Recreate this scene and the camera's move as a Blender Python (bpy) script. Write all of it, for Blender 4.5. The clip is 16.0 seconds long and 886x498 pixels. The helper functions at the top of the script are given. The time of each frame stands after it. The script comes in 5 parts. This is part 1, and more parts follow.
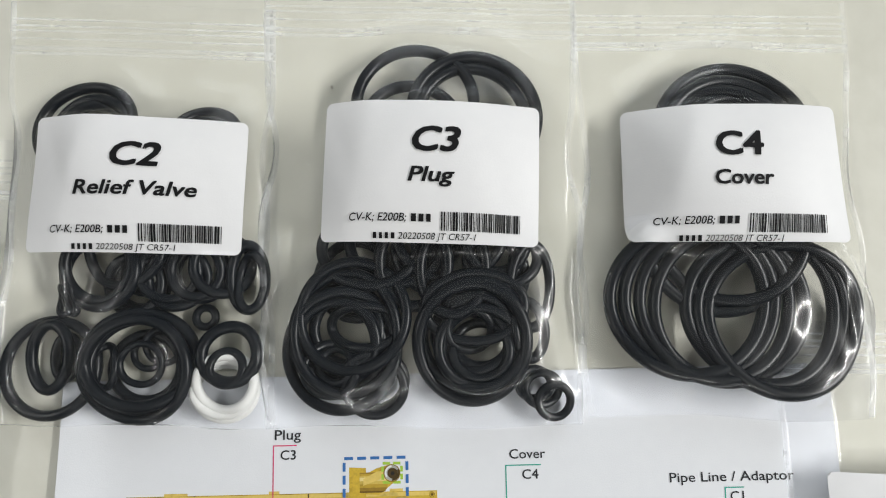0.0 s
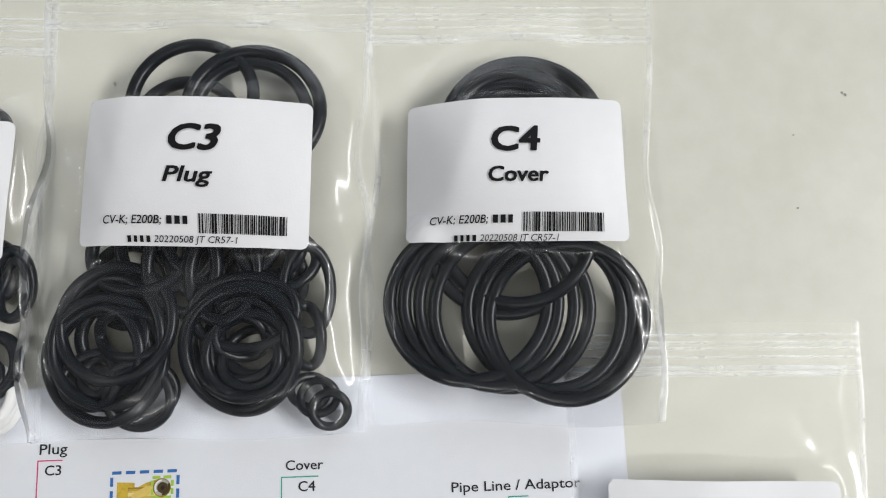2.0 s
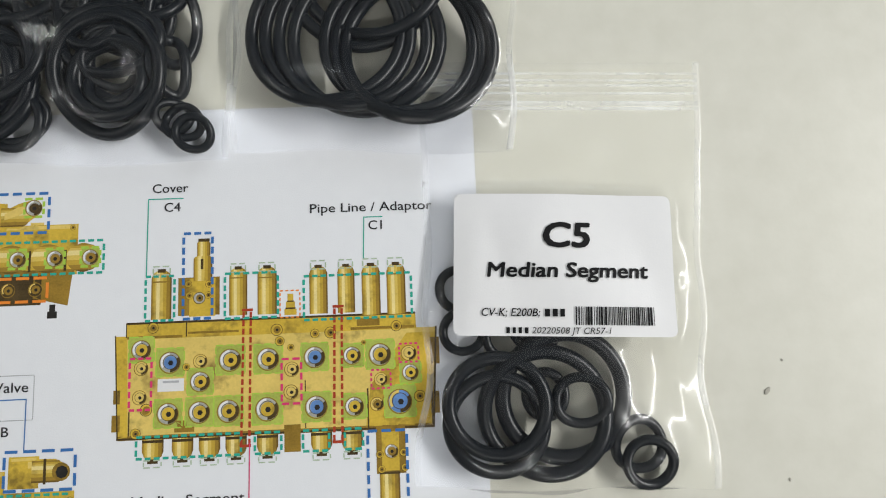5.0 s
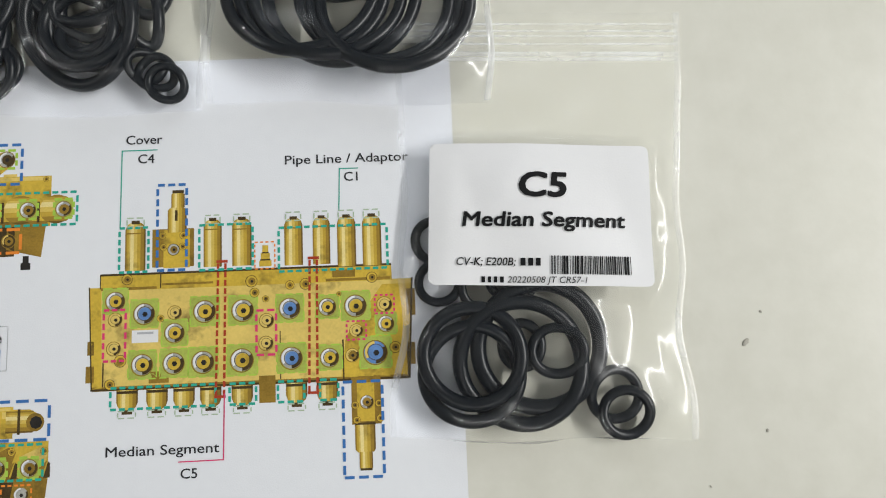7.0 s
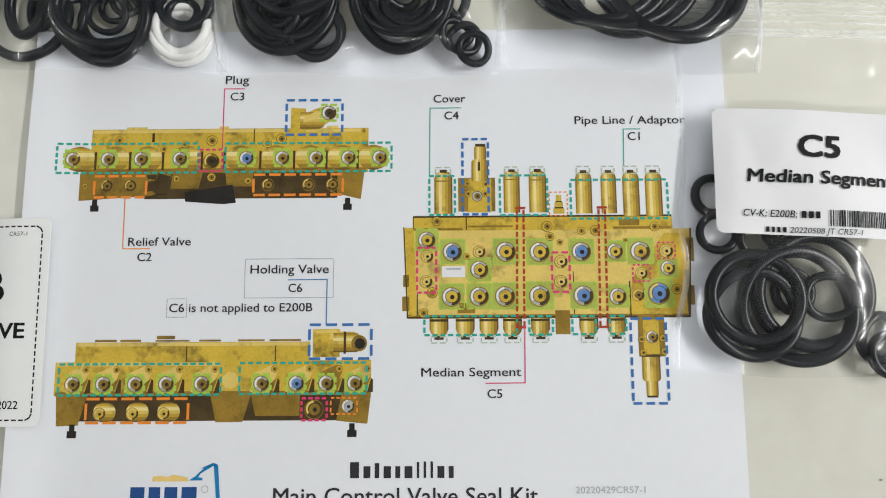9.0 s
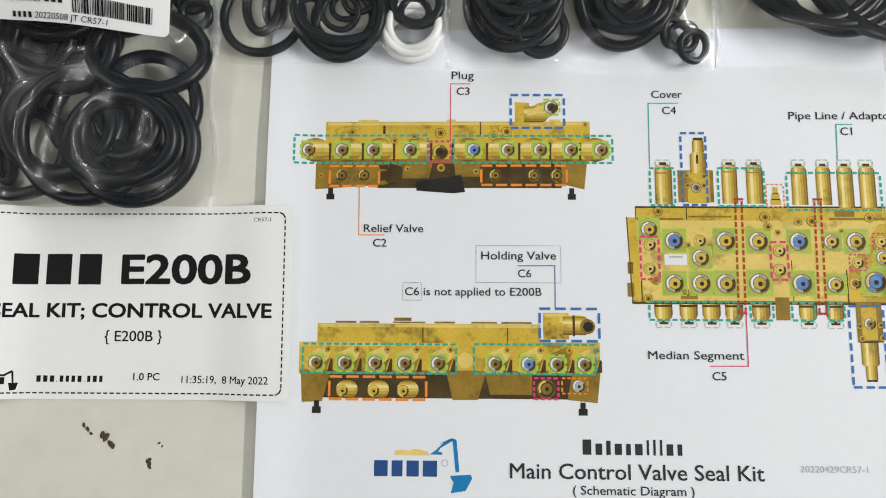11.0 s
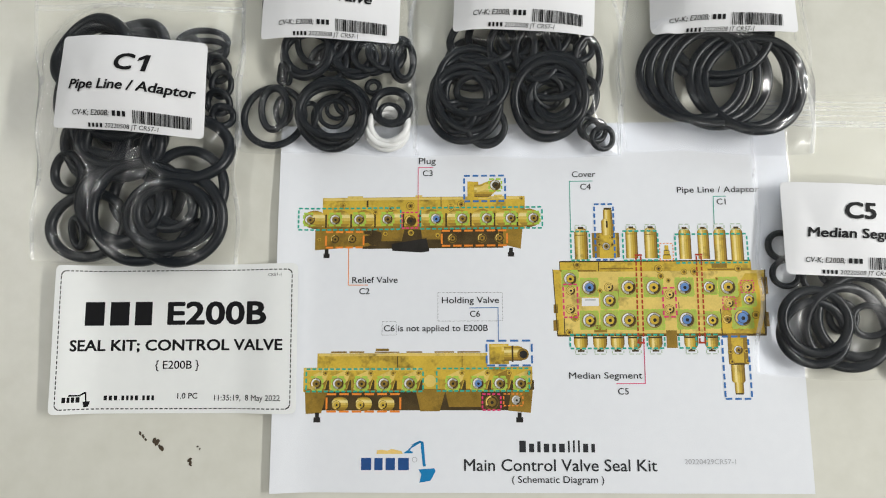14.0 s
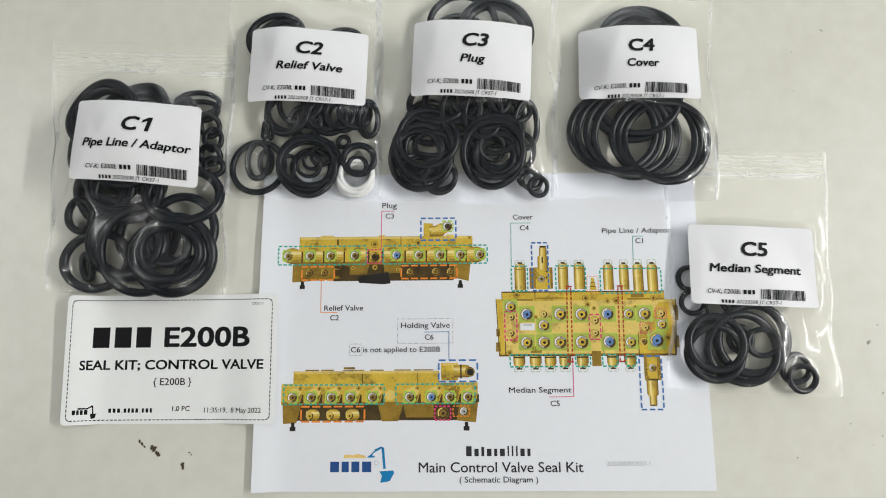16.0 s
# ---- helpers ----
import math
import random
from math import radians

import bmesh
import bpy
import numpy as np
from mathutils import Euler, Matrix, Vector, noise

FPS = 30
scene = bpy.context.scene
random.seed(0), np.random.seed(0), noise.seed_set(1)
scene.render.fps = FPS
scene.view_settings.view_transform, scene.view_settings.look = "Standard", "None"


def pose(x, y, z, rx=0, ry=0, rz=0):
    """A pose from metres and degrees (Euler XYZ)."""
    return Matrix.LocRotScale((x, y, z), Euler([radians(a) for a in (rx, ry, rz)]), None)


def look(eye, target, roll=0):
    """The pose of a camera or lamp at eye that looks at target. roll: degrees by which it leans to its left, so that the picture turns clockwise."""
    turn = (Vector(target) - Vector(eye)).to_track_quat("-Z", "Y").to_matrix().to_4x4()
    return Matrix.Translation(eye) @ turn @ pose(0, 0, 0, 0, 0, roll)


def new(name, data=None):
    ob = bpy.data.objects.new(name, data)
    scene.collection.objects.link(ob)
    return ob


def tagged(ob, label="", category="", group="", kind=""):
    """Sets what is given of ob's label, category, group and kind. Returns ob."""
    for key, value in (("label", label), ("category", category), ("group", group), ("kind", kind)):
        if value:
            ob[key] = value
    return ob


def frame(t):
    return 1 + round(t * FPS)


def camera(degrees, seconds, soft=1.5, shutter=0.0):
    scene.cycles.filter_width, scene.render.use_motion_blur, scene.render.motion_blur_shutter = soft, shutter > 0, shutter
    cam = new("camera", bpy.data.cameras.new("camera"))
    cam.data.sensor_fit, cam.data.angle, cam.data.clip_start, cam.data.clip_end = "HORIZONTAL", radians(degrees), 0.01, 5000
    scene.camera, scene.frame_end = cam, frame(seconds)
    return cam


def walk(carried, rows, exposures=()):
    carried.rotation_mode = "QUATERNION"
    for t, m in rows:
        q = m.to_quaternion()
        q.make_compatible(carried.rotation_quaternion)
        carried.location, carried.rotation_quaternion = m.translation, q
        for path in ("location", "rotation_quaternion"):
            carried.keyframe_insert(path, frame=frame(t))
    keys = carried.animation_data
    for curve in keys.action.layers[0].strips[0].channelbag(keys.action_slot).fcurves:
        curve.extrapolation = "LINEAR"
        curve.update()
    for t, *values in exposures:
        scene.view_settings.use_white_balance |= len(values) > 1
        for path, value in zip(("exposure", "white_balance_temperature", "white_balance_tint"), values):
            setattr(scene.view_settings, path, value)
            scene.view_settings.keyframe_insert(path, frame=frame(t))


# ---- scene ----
cam = camera(74.0, 16.0, soft=1.05)
PATH = [
    (0, 0.14962, 0.22547, 0.23451, 8.096, 0.471, -1.411),
    (0.5, 0.19640, 0.22555, 0.23326, 8.194, -0.065, -1.750),
    (1, 0.22262, 0.22515, 0.22950, 8.167, -0.336, -1.950),
    (1.5, 0.23061, 0.22557, 0.22593, 8.012, -0.406, -2.098),
    (2, 0.23009, 0.22569, 0.22516, 7.915, -0.309, -2.149),
    (2.5, 0.23001, 0.22608, 0.22503, 7.956, -0.228, -2.202),
    (3, 0.22934, 0.22724, 0.22596, 7.843, -0.266, -2.229),
    (3.5, 0.22974, 0.22518, 0.22822, 7.844, -0.294, -2.275),
    (4, 0.23888, 0.21276, 0.23018, 7.783, -0.407, -2.290),
    (4.5, 0.26579, 0.16372, 0.22954, 7.149, -0.917, -2.262),
    (5, 0.27759, 0.12373, 0.22564, 7.040, -1.134, -2.299),
    (5.2, 0.28100, 0.11512, 0.22287, 7.341, -0.901, -2.438),
    (7.5, 0.28670, 0.10797, 0.22216, 6.155, -1.002, -2.301),
    (8, 0.27772, 0.10550, 0.22732, 6.172, -0.818, -1.739),
    (8.5, 0.23513, 0.09450, 0.22751, 5.831, -0.307, -0.986),
    (9, 0.17688, 0.08531, 0.24480, 6.641, 0.333, -0.320),
    (9.5, 0.12498, 0.07295, 0.25372, 6.872, 1.374, 0.185),
    (10, 0.09846, 0.07173, 0.25671, 6.788, 1.688, 0.371),
    (10.2, 0.08891, 0.07308, 0.25686, 6.929, 1.505, 0.363),
    (12.3, 0.08228, 0.08087, 0.26654, 6.167, 1.038, 0.318),
    (12.5, 0.08439, 0.08098, 0.27553, 6.303, 1.253, 0.229),
    (13, 0.09336, 0.07951, 0.30550, 6.779, 1.530, 0.106),
    (13.5, 0.09632, 0.08446, 0.32375, 7.111, 1.559, -0.080),
    (14, 0.10526, 0.08982, 0.33881, 7.657, 1.589, -0.254),
    (14.5, 0.11254, 0.09136, 0.36361, 7.958, 1.392, -0.354),
    (15, 0.12226, 0.08893, 0.38079, 8.548, 1.144, -0.459),
    (15.5, 0.13063, 0.09137, 0.39028, 8.882, 1.133, -0.459),
    (16, 0.13040, 0.09361, 0.39688, 9.118, 1.011, -0.369),
]
walk(cam, [(t, pose(x, y, z, rx, ry, rz)) for t, x, y, z, rx, ry, rz in PATH],
     exposures=[(0, -0.02, 6520, 10), (1.5, -0.06, 6420, 11.5), (3.6, -0.09, 6400, 12), (5.0, -0.14, 6500, 10), (8.0, -0.13, 6500, 10), (9.0, -0.08, 6520, 10), (10.0, 0.04, 6570, 10), (12.5, 0.05, 6570, 10), (14.0, 0.0, 6550, 10), (16.0, -0.05, 6510, 10)])

# ---- light: a room with added, unseen lamps, most of the light from one side ----
world = bpy.data.worlds.new("world")
scene.world = world
world.use_nodes = True
world.node_tree.nodes["Background"].inputs[0].default_value = (0.9, 0.95, 1.0, 1)
world.node_tree.nodes["Background"].inputs[1].default_value = 0.05


def area_lamp(name, m, sx, sy, watts, colour):
    lamp = bpy.data.lights.new(name, "AREA")
    lamp.shape, lamp.size, lamp.size_y, lamp.energy, lamp.color = "RECTANGLE", sx, sy, watts, colour
    ob = new(name, lamp)
    ob.matrix_world = m
    return ob


# unseen strips: east is the main side light; west, south added for fill and glints
ADDED_STRIPS = [((1.85, 0.2, 1.12), 0.07, 1.2, 31.0), ((-1.35, 0.4, 1.5), 0.07, 1.2, 6.0), ((0.3, -1.0, 1.5), 1.2, 0.06, 6.0)]
for spot, sx, sy, watts in ADDED_STRIPS:
    area_lamp("added_strip_lamp", Matrix.Translation(spot) @ pose(0, 0, 0, 0 if sy > sx else 30, 0 if sx > sy else (57 if spot[0] > 0 else -36), 0), sx, sy, watts, (0.985, 0.985, 0.963))
# broad cool lamp added before the solid north wall, for fill and soft film reflections
area_lamp("added_north_fill", look((0.3, 1.72, 0.9), (0.1, 0.1, 0.0)), 1.5, 0.9, 10.0, (0.90, 0.96, 1.0))

# ---- materials ----


def material(name):
    mat = bpy.data.materials.new(name)
    mat.use_nodes = True
    tree = mat.node_tree
    return mat, tree.nodes, tree.links, tree.nodes["Principled BSDF"]


def surface(name, low, high, scale=40.0, rough=0.5, bump=0.0, bump_scale=800.0, spec=0.5, fine=None, coat=0.0):
    """A painted or plain surface whose colour wanders between two tones at a large and a small scale."""
    mat, nodes, links, bsdf = material(name)
    where = nodes.new("ShaderNodeTexCoord")
    large, small, mix, ramp = (nodes.new("ShaderNodeTexNoise"), nodes.new("ShaderNodeTexNoise"), nodes.new("ShaderNodeMath"), nodes.new("ShaderNodeMix"))
    large.inputs["Scale"].default_value, large.inputs["Detail"].default_value = scale, 6
    small.inputs["Scale"].default_value, small.inputs["Detail"].default_value = fine or scale * 14, 3
    links.new(where.outputs["Object"], large.inputs["Vector"])
    links.new(where.outputs["Object"], small.inputs["Vector"])
    mix.operation = "MULTIPLY_ADD"
    links.new(small.outputs["Fac"], mix.inputs[0])
    mix.inputs[1].default_value = 0.4
    part_of = nodes.new("ShaderNodeMath")
    part_of.operation = "MULTIPLY"
    part_of.inputs[1].default_value = 0.6
    links.new(large.outputs["Fac"], part_of.inputs[0])
    links.new(part_of.outputs[0], mix.inputs[2])
    spread = nodes.new("ShaderNodeMapRange")
    spread.inputs["From Min"].default_value, spread.inputs["From Max"].default_value = 0.3, 0.7
    links.new(mix.outputs[0], spread.inputs["Value"])
    ramp.data_type = "RGBA"
    ramp.inputs[6].default_value, ramp.inputs[7].default_value = (*low, 1), (*high, 1)
    links.new(spread.outputs[0], ramp.inputs[0])
    links.new(ramp.outputs[2], bsdf.inputs["Base Color"])
    bsdf.inputs["Roughness"].default_value = rough
    bsdf.inputs["Specular IOR Level"].default_value = spec
    bsdf.inputs["Coat Weight"].default_value = coat
    if bump:
        grain, node = nodes.new("ShaderNodeTexNoise"), nodes.new("ShaderNodeBump")
        grain.inputs["Scale"].default_value, grain.inputs["Detail"].default_value = bump_scale, 4
        links.new(where.outputs["Object"], grain.inputs["Vector"])
        links.new(grain.outputs["Fac"], node.inputs["Height"])
        node.inputs["Strength"].default_value, node.inputs["Distance"].default_value = bump, 0.0004
        links.new(node.outputs[0], bsdf.inputs["Normal"])
    return mat


def film_material(name, haze, gloss_rough, ripple):
    """Thin clear plastic: lets light straight through, with a glossy skin and a little haze."""
    mat, nodes, links, bsdf = material(name)
    nodes.remove(bsdf)
    out = nodes["Material Output"]
    clear, gloss, milky, edge = nodes.new("ShaderNodeBsdfTransparent"), nodes.new("ShaderNodeBsdfGlossy"), nodes.new("ShaderNodeBsdfDiffuse"), nodes.new("ShaderNodeFresnel")
    clear.inputs[0].default_value = (0.97, 0.972, 0.976, 1)
    gloss.inputs["Color"].default_value = (1, 1, 1, 1)
    gloss.inputs["Roughness"].default_value = gloss_rough
    milky.inputs["Color"].default_value = (0.84, 0.85, 0.86, 1)
    edge.inputs["IOR"].default_value = 1.38
    where, grain, bump = nodes.new("ShaderNodeTexCoord"), nodes.new("ShaderNodeTexNoise"), nodes.new("ShaderNodeBump")
    grain.inputs["Scale"].default_value, grain.inputs["Detail"].default_value = ripple, 3
    links.new(where.outputs["Object"], grain.inputs["Vector"])
    links.new(grain.outputs["Fac"], bump.inputs["Height"])
    bump.inputs["Strength"].default_value, bump.inputs["Distance"].default_value = 0.03, 0.0012
    sheen, both = nodes.new("ShaderNodeBsdfGlossy"), nodes.new("ShaderNodeMixShader")
    sheen.inputs["Roughness"].default_value = 0.3
    both.inputs[0].default_value = 0.45
    links.new(gloss.outputs[0], both.inputs[1])
    links.new(sheen.outputs[0], both.inputs[2])
    for node in (gloss, sheen, edge):
        links.new(bump.outputs[0], node.inputs["Normal"])
    one, two = nodes.new("ShaderNodeMixShader"), nodes.new("ShaderNodeMixShader")
    veil, spread = nodes.new("ShaderNodeTexNoise"), nodes.new("ShaderNodeMapRange")
    veil.inputs["Scale"].default_value, veil.inputs["Detail"].default_value, veil.inputs["Distortion"].default_value = 26.0, 3, 1.2
    links.new(where.outputs["Object"], veil.inputs["Vector"])
    links.new(veil.outputs["Fac"], spread.inputs["Value"])
    spread.inputs["From Min"].default_value, spread.inputs["From Max"].default_value = 0.45, 0.75
    spread.inputs["To Min"].default_value, spread.inputs["To Max"].default_value = haze, haze * 4
    links.new(spread.outputs[0], one.inputs[0])
    links.new(clear.outputs[0], one.inputs[1])
    links.new(milky.outputs[0], one.inputs[2])
    links.new(edge.outputs[0], two.inputs[0])
    links.new(one.outputs[0], two.inputs[1])
    links.new(both.outputs[0], two.inputs[2])
    links.new(two.outputs[0], out.inputs["Surface"])
    return mat


TABLE = surface("table_laminate", (0.60, 0.59, 0.515), (0.70, 0.69, 0.62), 5.0, 0.3, 0.08, 500.0, 0.45, fine=90)
WALL = surface("wall_paint", (0.40, 0.40, 0.39), (0.46, 0.46, 0.45), 2.0, 0.8)
FLOOR = surface("floor_tile", (0.35, 0.34, 0.32), (0.42, 0.41, 0.39), 3.0, 0.5)
STEEL = surface("painted_steel", (0.30, 0.31, 0.32), (0.36, 0.37, 0.38), 9.0, 0.4)
PAPER = surface("copy_paper", (0.735, 0.75, 0.787), (0.77, 0.785, 0.817), 12.0, 0.6, 0.15, 1800.0, 0.35)
STICKER = surface("label_paper", (0.76, 0.76, 0.775), (0.79, 0.79, 0.80), 14.0, 0.5, 0.12, 1500.0, 0.4)
CARD = surface("card_stock", (0.79, 0.80, 0.79), (0.83, 0.84, 0.825), 10.0, 0.45, 0.12, 1200.0, 0.4)
RUBBER = surface("black_rubber", (0.0026, 0.0044, 0.0072), (0.0048, 0.0074, 0.0112), 60.0, 0.33, 0.0, 1500.0, 0.34)
PTFE = surface("white_plastic", (0.78, 0.78, 0.76), (0.84, 0.84, 0.82), 50.0, 0.35, 0.05, 900.0)
FILM = film_material("clear_film", 0.003, 0.11, 45.0)
ZIP = film_material("zip_plastic", 0.16, 0.2, 260.0)
WELD = film_material("welded_film", 0.12, 0.15, 300.0)
DIRT = surface("dark_dirt", (0.03, 0.02, 0.012), (0.09, 0.06, 0.03), 300.0, 0.8)
DUST = surface("grey_dust", (0.34, 0.33, 0.28), (0.44, 0.42, 0.37), 300.0, 0.8)


def ink(name, colour, spread=0.12, scale=90.0):
    low = tuple(max(0.0, c * (1 - spread)) for c in colour)
    high = tuple(min(1.0, c * (1 + spread)) for c in colour)
    return surface(name, low, high, scale, 0.6, 0, 800, 0.18)


BLACK = ink("black_ink", (0.006, 0.006, 0.007))
SOFT = ink("dark_ink", (0.03, 0.031, 0.035))
GREY = ink("grey_ink", (0.42, 0.43, 0.45))
YELLOW = ink("yellow_picture", (0.59, 0.405, 0.05), 0.2, 70.0)
PALE = ink("pale_yellow_picture", (0.69, 0.515, 0.14), 0.13, 70.0)
OCHRE = ink("ochre_picture", (0.27, 0.165, 0.025), 0.35, 110.0)
BROWN = ink("brown_picture", (0.065, 0.043, 0.016), 0.5, 120.0)
COAL = ink("black_picture", (0.022, 0.02, 0.018), 0.4, 120.0)
NICKEL = ink("grey_picture", (0.37, 0.37, 0.34), 0.4, 250.0)
BLUE = ink("blue_picture", (0.12, 0.24, 0.50), 0.3, 200.0)


def grimy(mat, scale, start, dark):
    """Oily smears over the machines in the printed pictures."""
    nodes, links = mat.node_tree.nodes, mat.node_tree.links
    socket = nodes["Principled BSDF"].inputs["Base Color"]
    plain = socket.links[0].from_socket
    where, smear, fine, add, limit, mix = (nodes.new("ShaderNodeTexCoord"), nodes.new("ShaderNodeTexNoise"), nodes.new("ShaderNodeTexNoise"), nodes.new("ShaderNodeMath"), nodes.new("ShaderNodeMapRange"), nodes.new("ShaderNodeMix"))
    for node, size in ((smear, scale), (fine, scale * 6)):
        node.inputs["Scale"].default_value, node.inputs["Detail"].default_value = size, 5
        links.new(where.outputs["Object"], node.inputs["Vector"])
    add.operation = "MULTIPLY_ADD"
    links.new(fine.outputs["Fac"], add.inputs[0])
    add.inputs[1].default_value = 0.45
    links.new(smear.outputs["Fac"], add.inputs[2])
    limit.inputs["From Min"].default_value, limit.inputs["From Max"].default_value = start, start + 0.2
    limit.inputs["To Max"].default_value = dark
    links.new(add.outputs[0], limit.inputs["Value"])
    mix.data_type = "RGBA"
    links.new(limit.outputs[0], mix.inputs[0])
    links.new(plain, mix.inputs[6])
    mix.inputs[7].default_value = (0.11, 0.075, 0.02, 1)
    links.new(mix.outputs[2], socket)


grimy(YELLOW, 75.0, 0.76, 0.75)
grimy(PALE, 60.0, 0.78, 0.7)
grimy(OCHRE, 90.0, 0.74, 0.7)
LIME = ink("lime_ink", (0.36, 0.55, 0.07))
MOSS = ink("moss_picture", (0.38, 0.44, 0.085), 0.25)
TEAL = ink("teal_ink", (0.03, 0.36, 0.27))
NAVY = ink("blue_ink", (0.045, 0.16, 0.42))
ORANGE = ink("orange_ink", (0.80, 0.25, 0.035))
PINK = ink("pink_ink", (0.66, 0.05, 0.16))
MAROON = ink("dark_red_ink", (0.38, 0.05, 0.022))
SAGE = ink("sage_ink", (0.40, 0.50, 0.36))
LOGO_BLUE = ink("logo_blue", (0.01, 0.20, 0.45))
LOGO_NAVY = ink("logo_navy", (0.02, 0.075, 0.24))
LOGO_SAND = ink("logo_sand", (0.78, 0.55, 0.18))
WHITE = ink("white_picture", (0.74, 0.74, 0.75), 0.05)

# ---- building helpers (lengths in millimetres, objects in metres) ----
MM = 0.001


def part(name, bm, mat, parent=None, label="", smooth=False):
    """Links a bmesh, given in millimetres, as one mesh object."""
    bmesh.ops.scale(bm, vec=(MM, MM, MM), verts=bm.verts)
    return put_mesh(name, bm, mat, parent, label, smooth)


def put_mesh(name, bm, mat, parent=None, label="", smooth=False):
    me = bpy.data.meshes.new(name)
    bm.to_mesh(me)
    bm.free()
    me.materials.append(mat)
    if smooth:
        for f in me.polygons:
            f.use_smooth = True
    ob = new(name, me)
    ob.parent = parent
    if label:
        tagged(ob, label)
    return ob


def mesh_part(name, verts, faces, mat, parent=None, label="", smooth=True):
    me = bpy.data.meshes.new(name)
    me.from_pydata([tuple(v) for v in np.asarray(verts, float) * MM], [], faces)
    me.materials.append(mat)
    if smooth:
        for f in me.polygons:
            f.use_smooth = True
    ob = new(name, me)
    ob.parent = parent
    if label:
        tagged(ob, label)
    return ob


def thing(name, label, category, group="", kind="", at=(0, 0, 0)):
    ob = new(name)
    ob.location = at
    ob.empty_display_size = 0.01
    return tagged(ob, label, category, group, kind)


def box(x0, y0, z0, x1, y1, z1, bevel=0.0):
    bm = bmesh.new()
    bmesh.ops.create_cube(bm, size=1)
    bmesh.ops.scale(bm, vec=(x1 - x0, y1 - y0, z1 - z0), verts=bm.verts)
    bmesh.ops.translate(bm, vec=((x0 + x1) / 2, (y0 + y1) / 2, (z0 + z1) / 2), verts=bm.verts)
    if bevel:
        bmesh.ops.bevel(bm, geom=bm.edges[:], offset=bevel, segments=2, affect="EDGES", profile=0.5)
    return bm


def smoothstep(v, lo, hi):
    t = np.clip((np.asarray(v, float) - lo) / (hi - lo), 0, 1)
    return t * t * (3 - 2 * t)


def leaf(name, w, h, nx, ny, to_world, height, thick, mat, parent, radius=0.0, label=""):
    """A thin sheet of paper: a fine grid over w x h round its middle, bent by height(x, y)."""
    us, vs = np.meshgrid(np.linspace(-w / 2, w / 2, nx + 1), np.linspace(-h / 2, h / 2, ny + 1))
    u, v = us.ravel(), vs.ravel()
    if radius:
        cu, cv = np.abs(u) - (w / 2 - radius), np.abs(v) - (h / 2 - radius)
        far = np.hypot(np.maximum(cu, 0), np.maximum(cv, 0))
        k = np.where((cu > 0) & (cv > 0) & (far > radius), radius / np.maximum(far, 1e-9), 1.0)
        u = np.where(k < 1, np.sign(u) * (w / 2 - radius + cu * k), u)
        v = np.where(k < 1, np.sign(v) * (h / 2 - radius + cv * k), v)
    x, y = to_world(u, v)
    z = height(x, y)
    n, row = len(x), nx + 1
    rim = list(range(nx + 1)) + [j * row + nx for j in range(1, ny + 1)] + [ny * row + i for i in range(nx - 1, -1, -1)] + [j * row for j in range(ny - 1, 0, -1)]
    upper, below = np.stack([x, y, z], 1), np.stack([x, y, z - thick], 1)
    verts = np.concatenate([upper, below, upper[rim], below[rim]])
    faces, k = [], len(rim)
    for j in range(ny):
        for i in range(nx):
            a = j * row + i
            faces.append((a, a + 1, a + row + 1, a + row))
            faces.append((n + a, n + a + row, n + a + row + 1, n + a + 1))
    faces += [(2 * n + (i + 1) % k, 2 * n + i, 2 * n + k + i, 2 * n + k + (i + 1) % k) for i in range(k)]
    return mesh_part(name, verts, faces, mat, parent, label)


# flat printed shapes: lists of outlines in millimetres


def rect(x0, y0, x1, y1):
    return [[(x0, y0), (x1, y0), (x1, y1), (x0, y1)]]


def disc(x, y, r, n=20, turn=0.0):
    return [[(x + r * math.cos(2 * math.pi * i / n + turn), y + r * math.sin(2 * math.pi * i / n + turn)) for i in range(n)]]


def hoop(x, y, r0, r1, n=24):
    a = [2 * math.pi * i / n for i in range(n + 1)]
    return [[(x + r0 * math.cos(p), y + r0 * math.sin(p)), (x + r1 * math.cos(p), y + r1 * math.sin(p)), (x + r1 * math.cos(q), y + r1 * math.sin(q)), (x + r0 * math.cos(q), y + r0 * math.sin(q))] for p, q in zip(a, a[1:])]


def stroke(points, w):
    out = []
    for (x0, y0), (x1, y1) in zip(points, points[1:]):
        d = math.hypot(x1 - x0, y1 - y0)
        ex, ey = (x1 - x0) / d * w / 2, (y1 - y0) / d * w / 2
        out.append([(x0 - ex + ey, y0 - ey - ex), (x1 + ex + ey, y1 + ey - ex), (x1 + ex - ey, y1 + ey + ex), (x0 - ex - ey, y0 - ey + ex)])
    return out


def dashes(x0, y0, x1, y1, w, dash, gap):
    """A dashed line from one point to another."""
    d = math.hypot(x1 - x0, y1 - y0)
    n = max(1, round((d + gap) / (dash + gap)))
    step = (d + gap * dash / (dash + gap)) / n
    out = []
    for i in range(n):
        a, b = i * step / d, min(1.0, (i * step + step * dash / (dash + gap)) / d)
        p, q = (x0 + (x1 - x0) * a, y0 + (y1 - y0) * a), (x0 + (x1 - x0) * b, y0 + (y1 - y0) * b)
        nx, ny = -(y1 - y0) / d * w / 2, (x1 - x0) / d * w / 2
        out.append([(p[0] - nx, p[1] - ny), (q[0] - nx, q[1] - ny), (q[0] + nx, q[1] + ny), (p[0] + nx, p[1] + ny)])
    return out


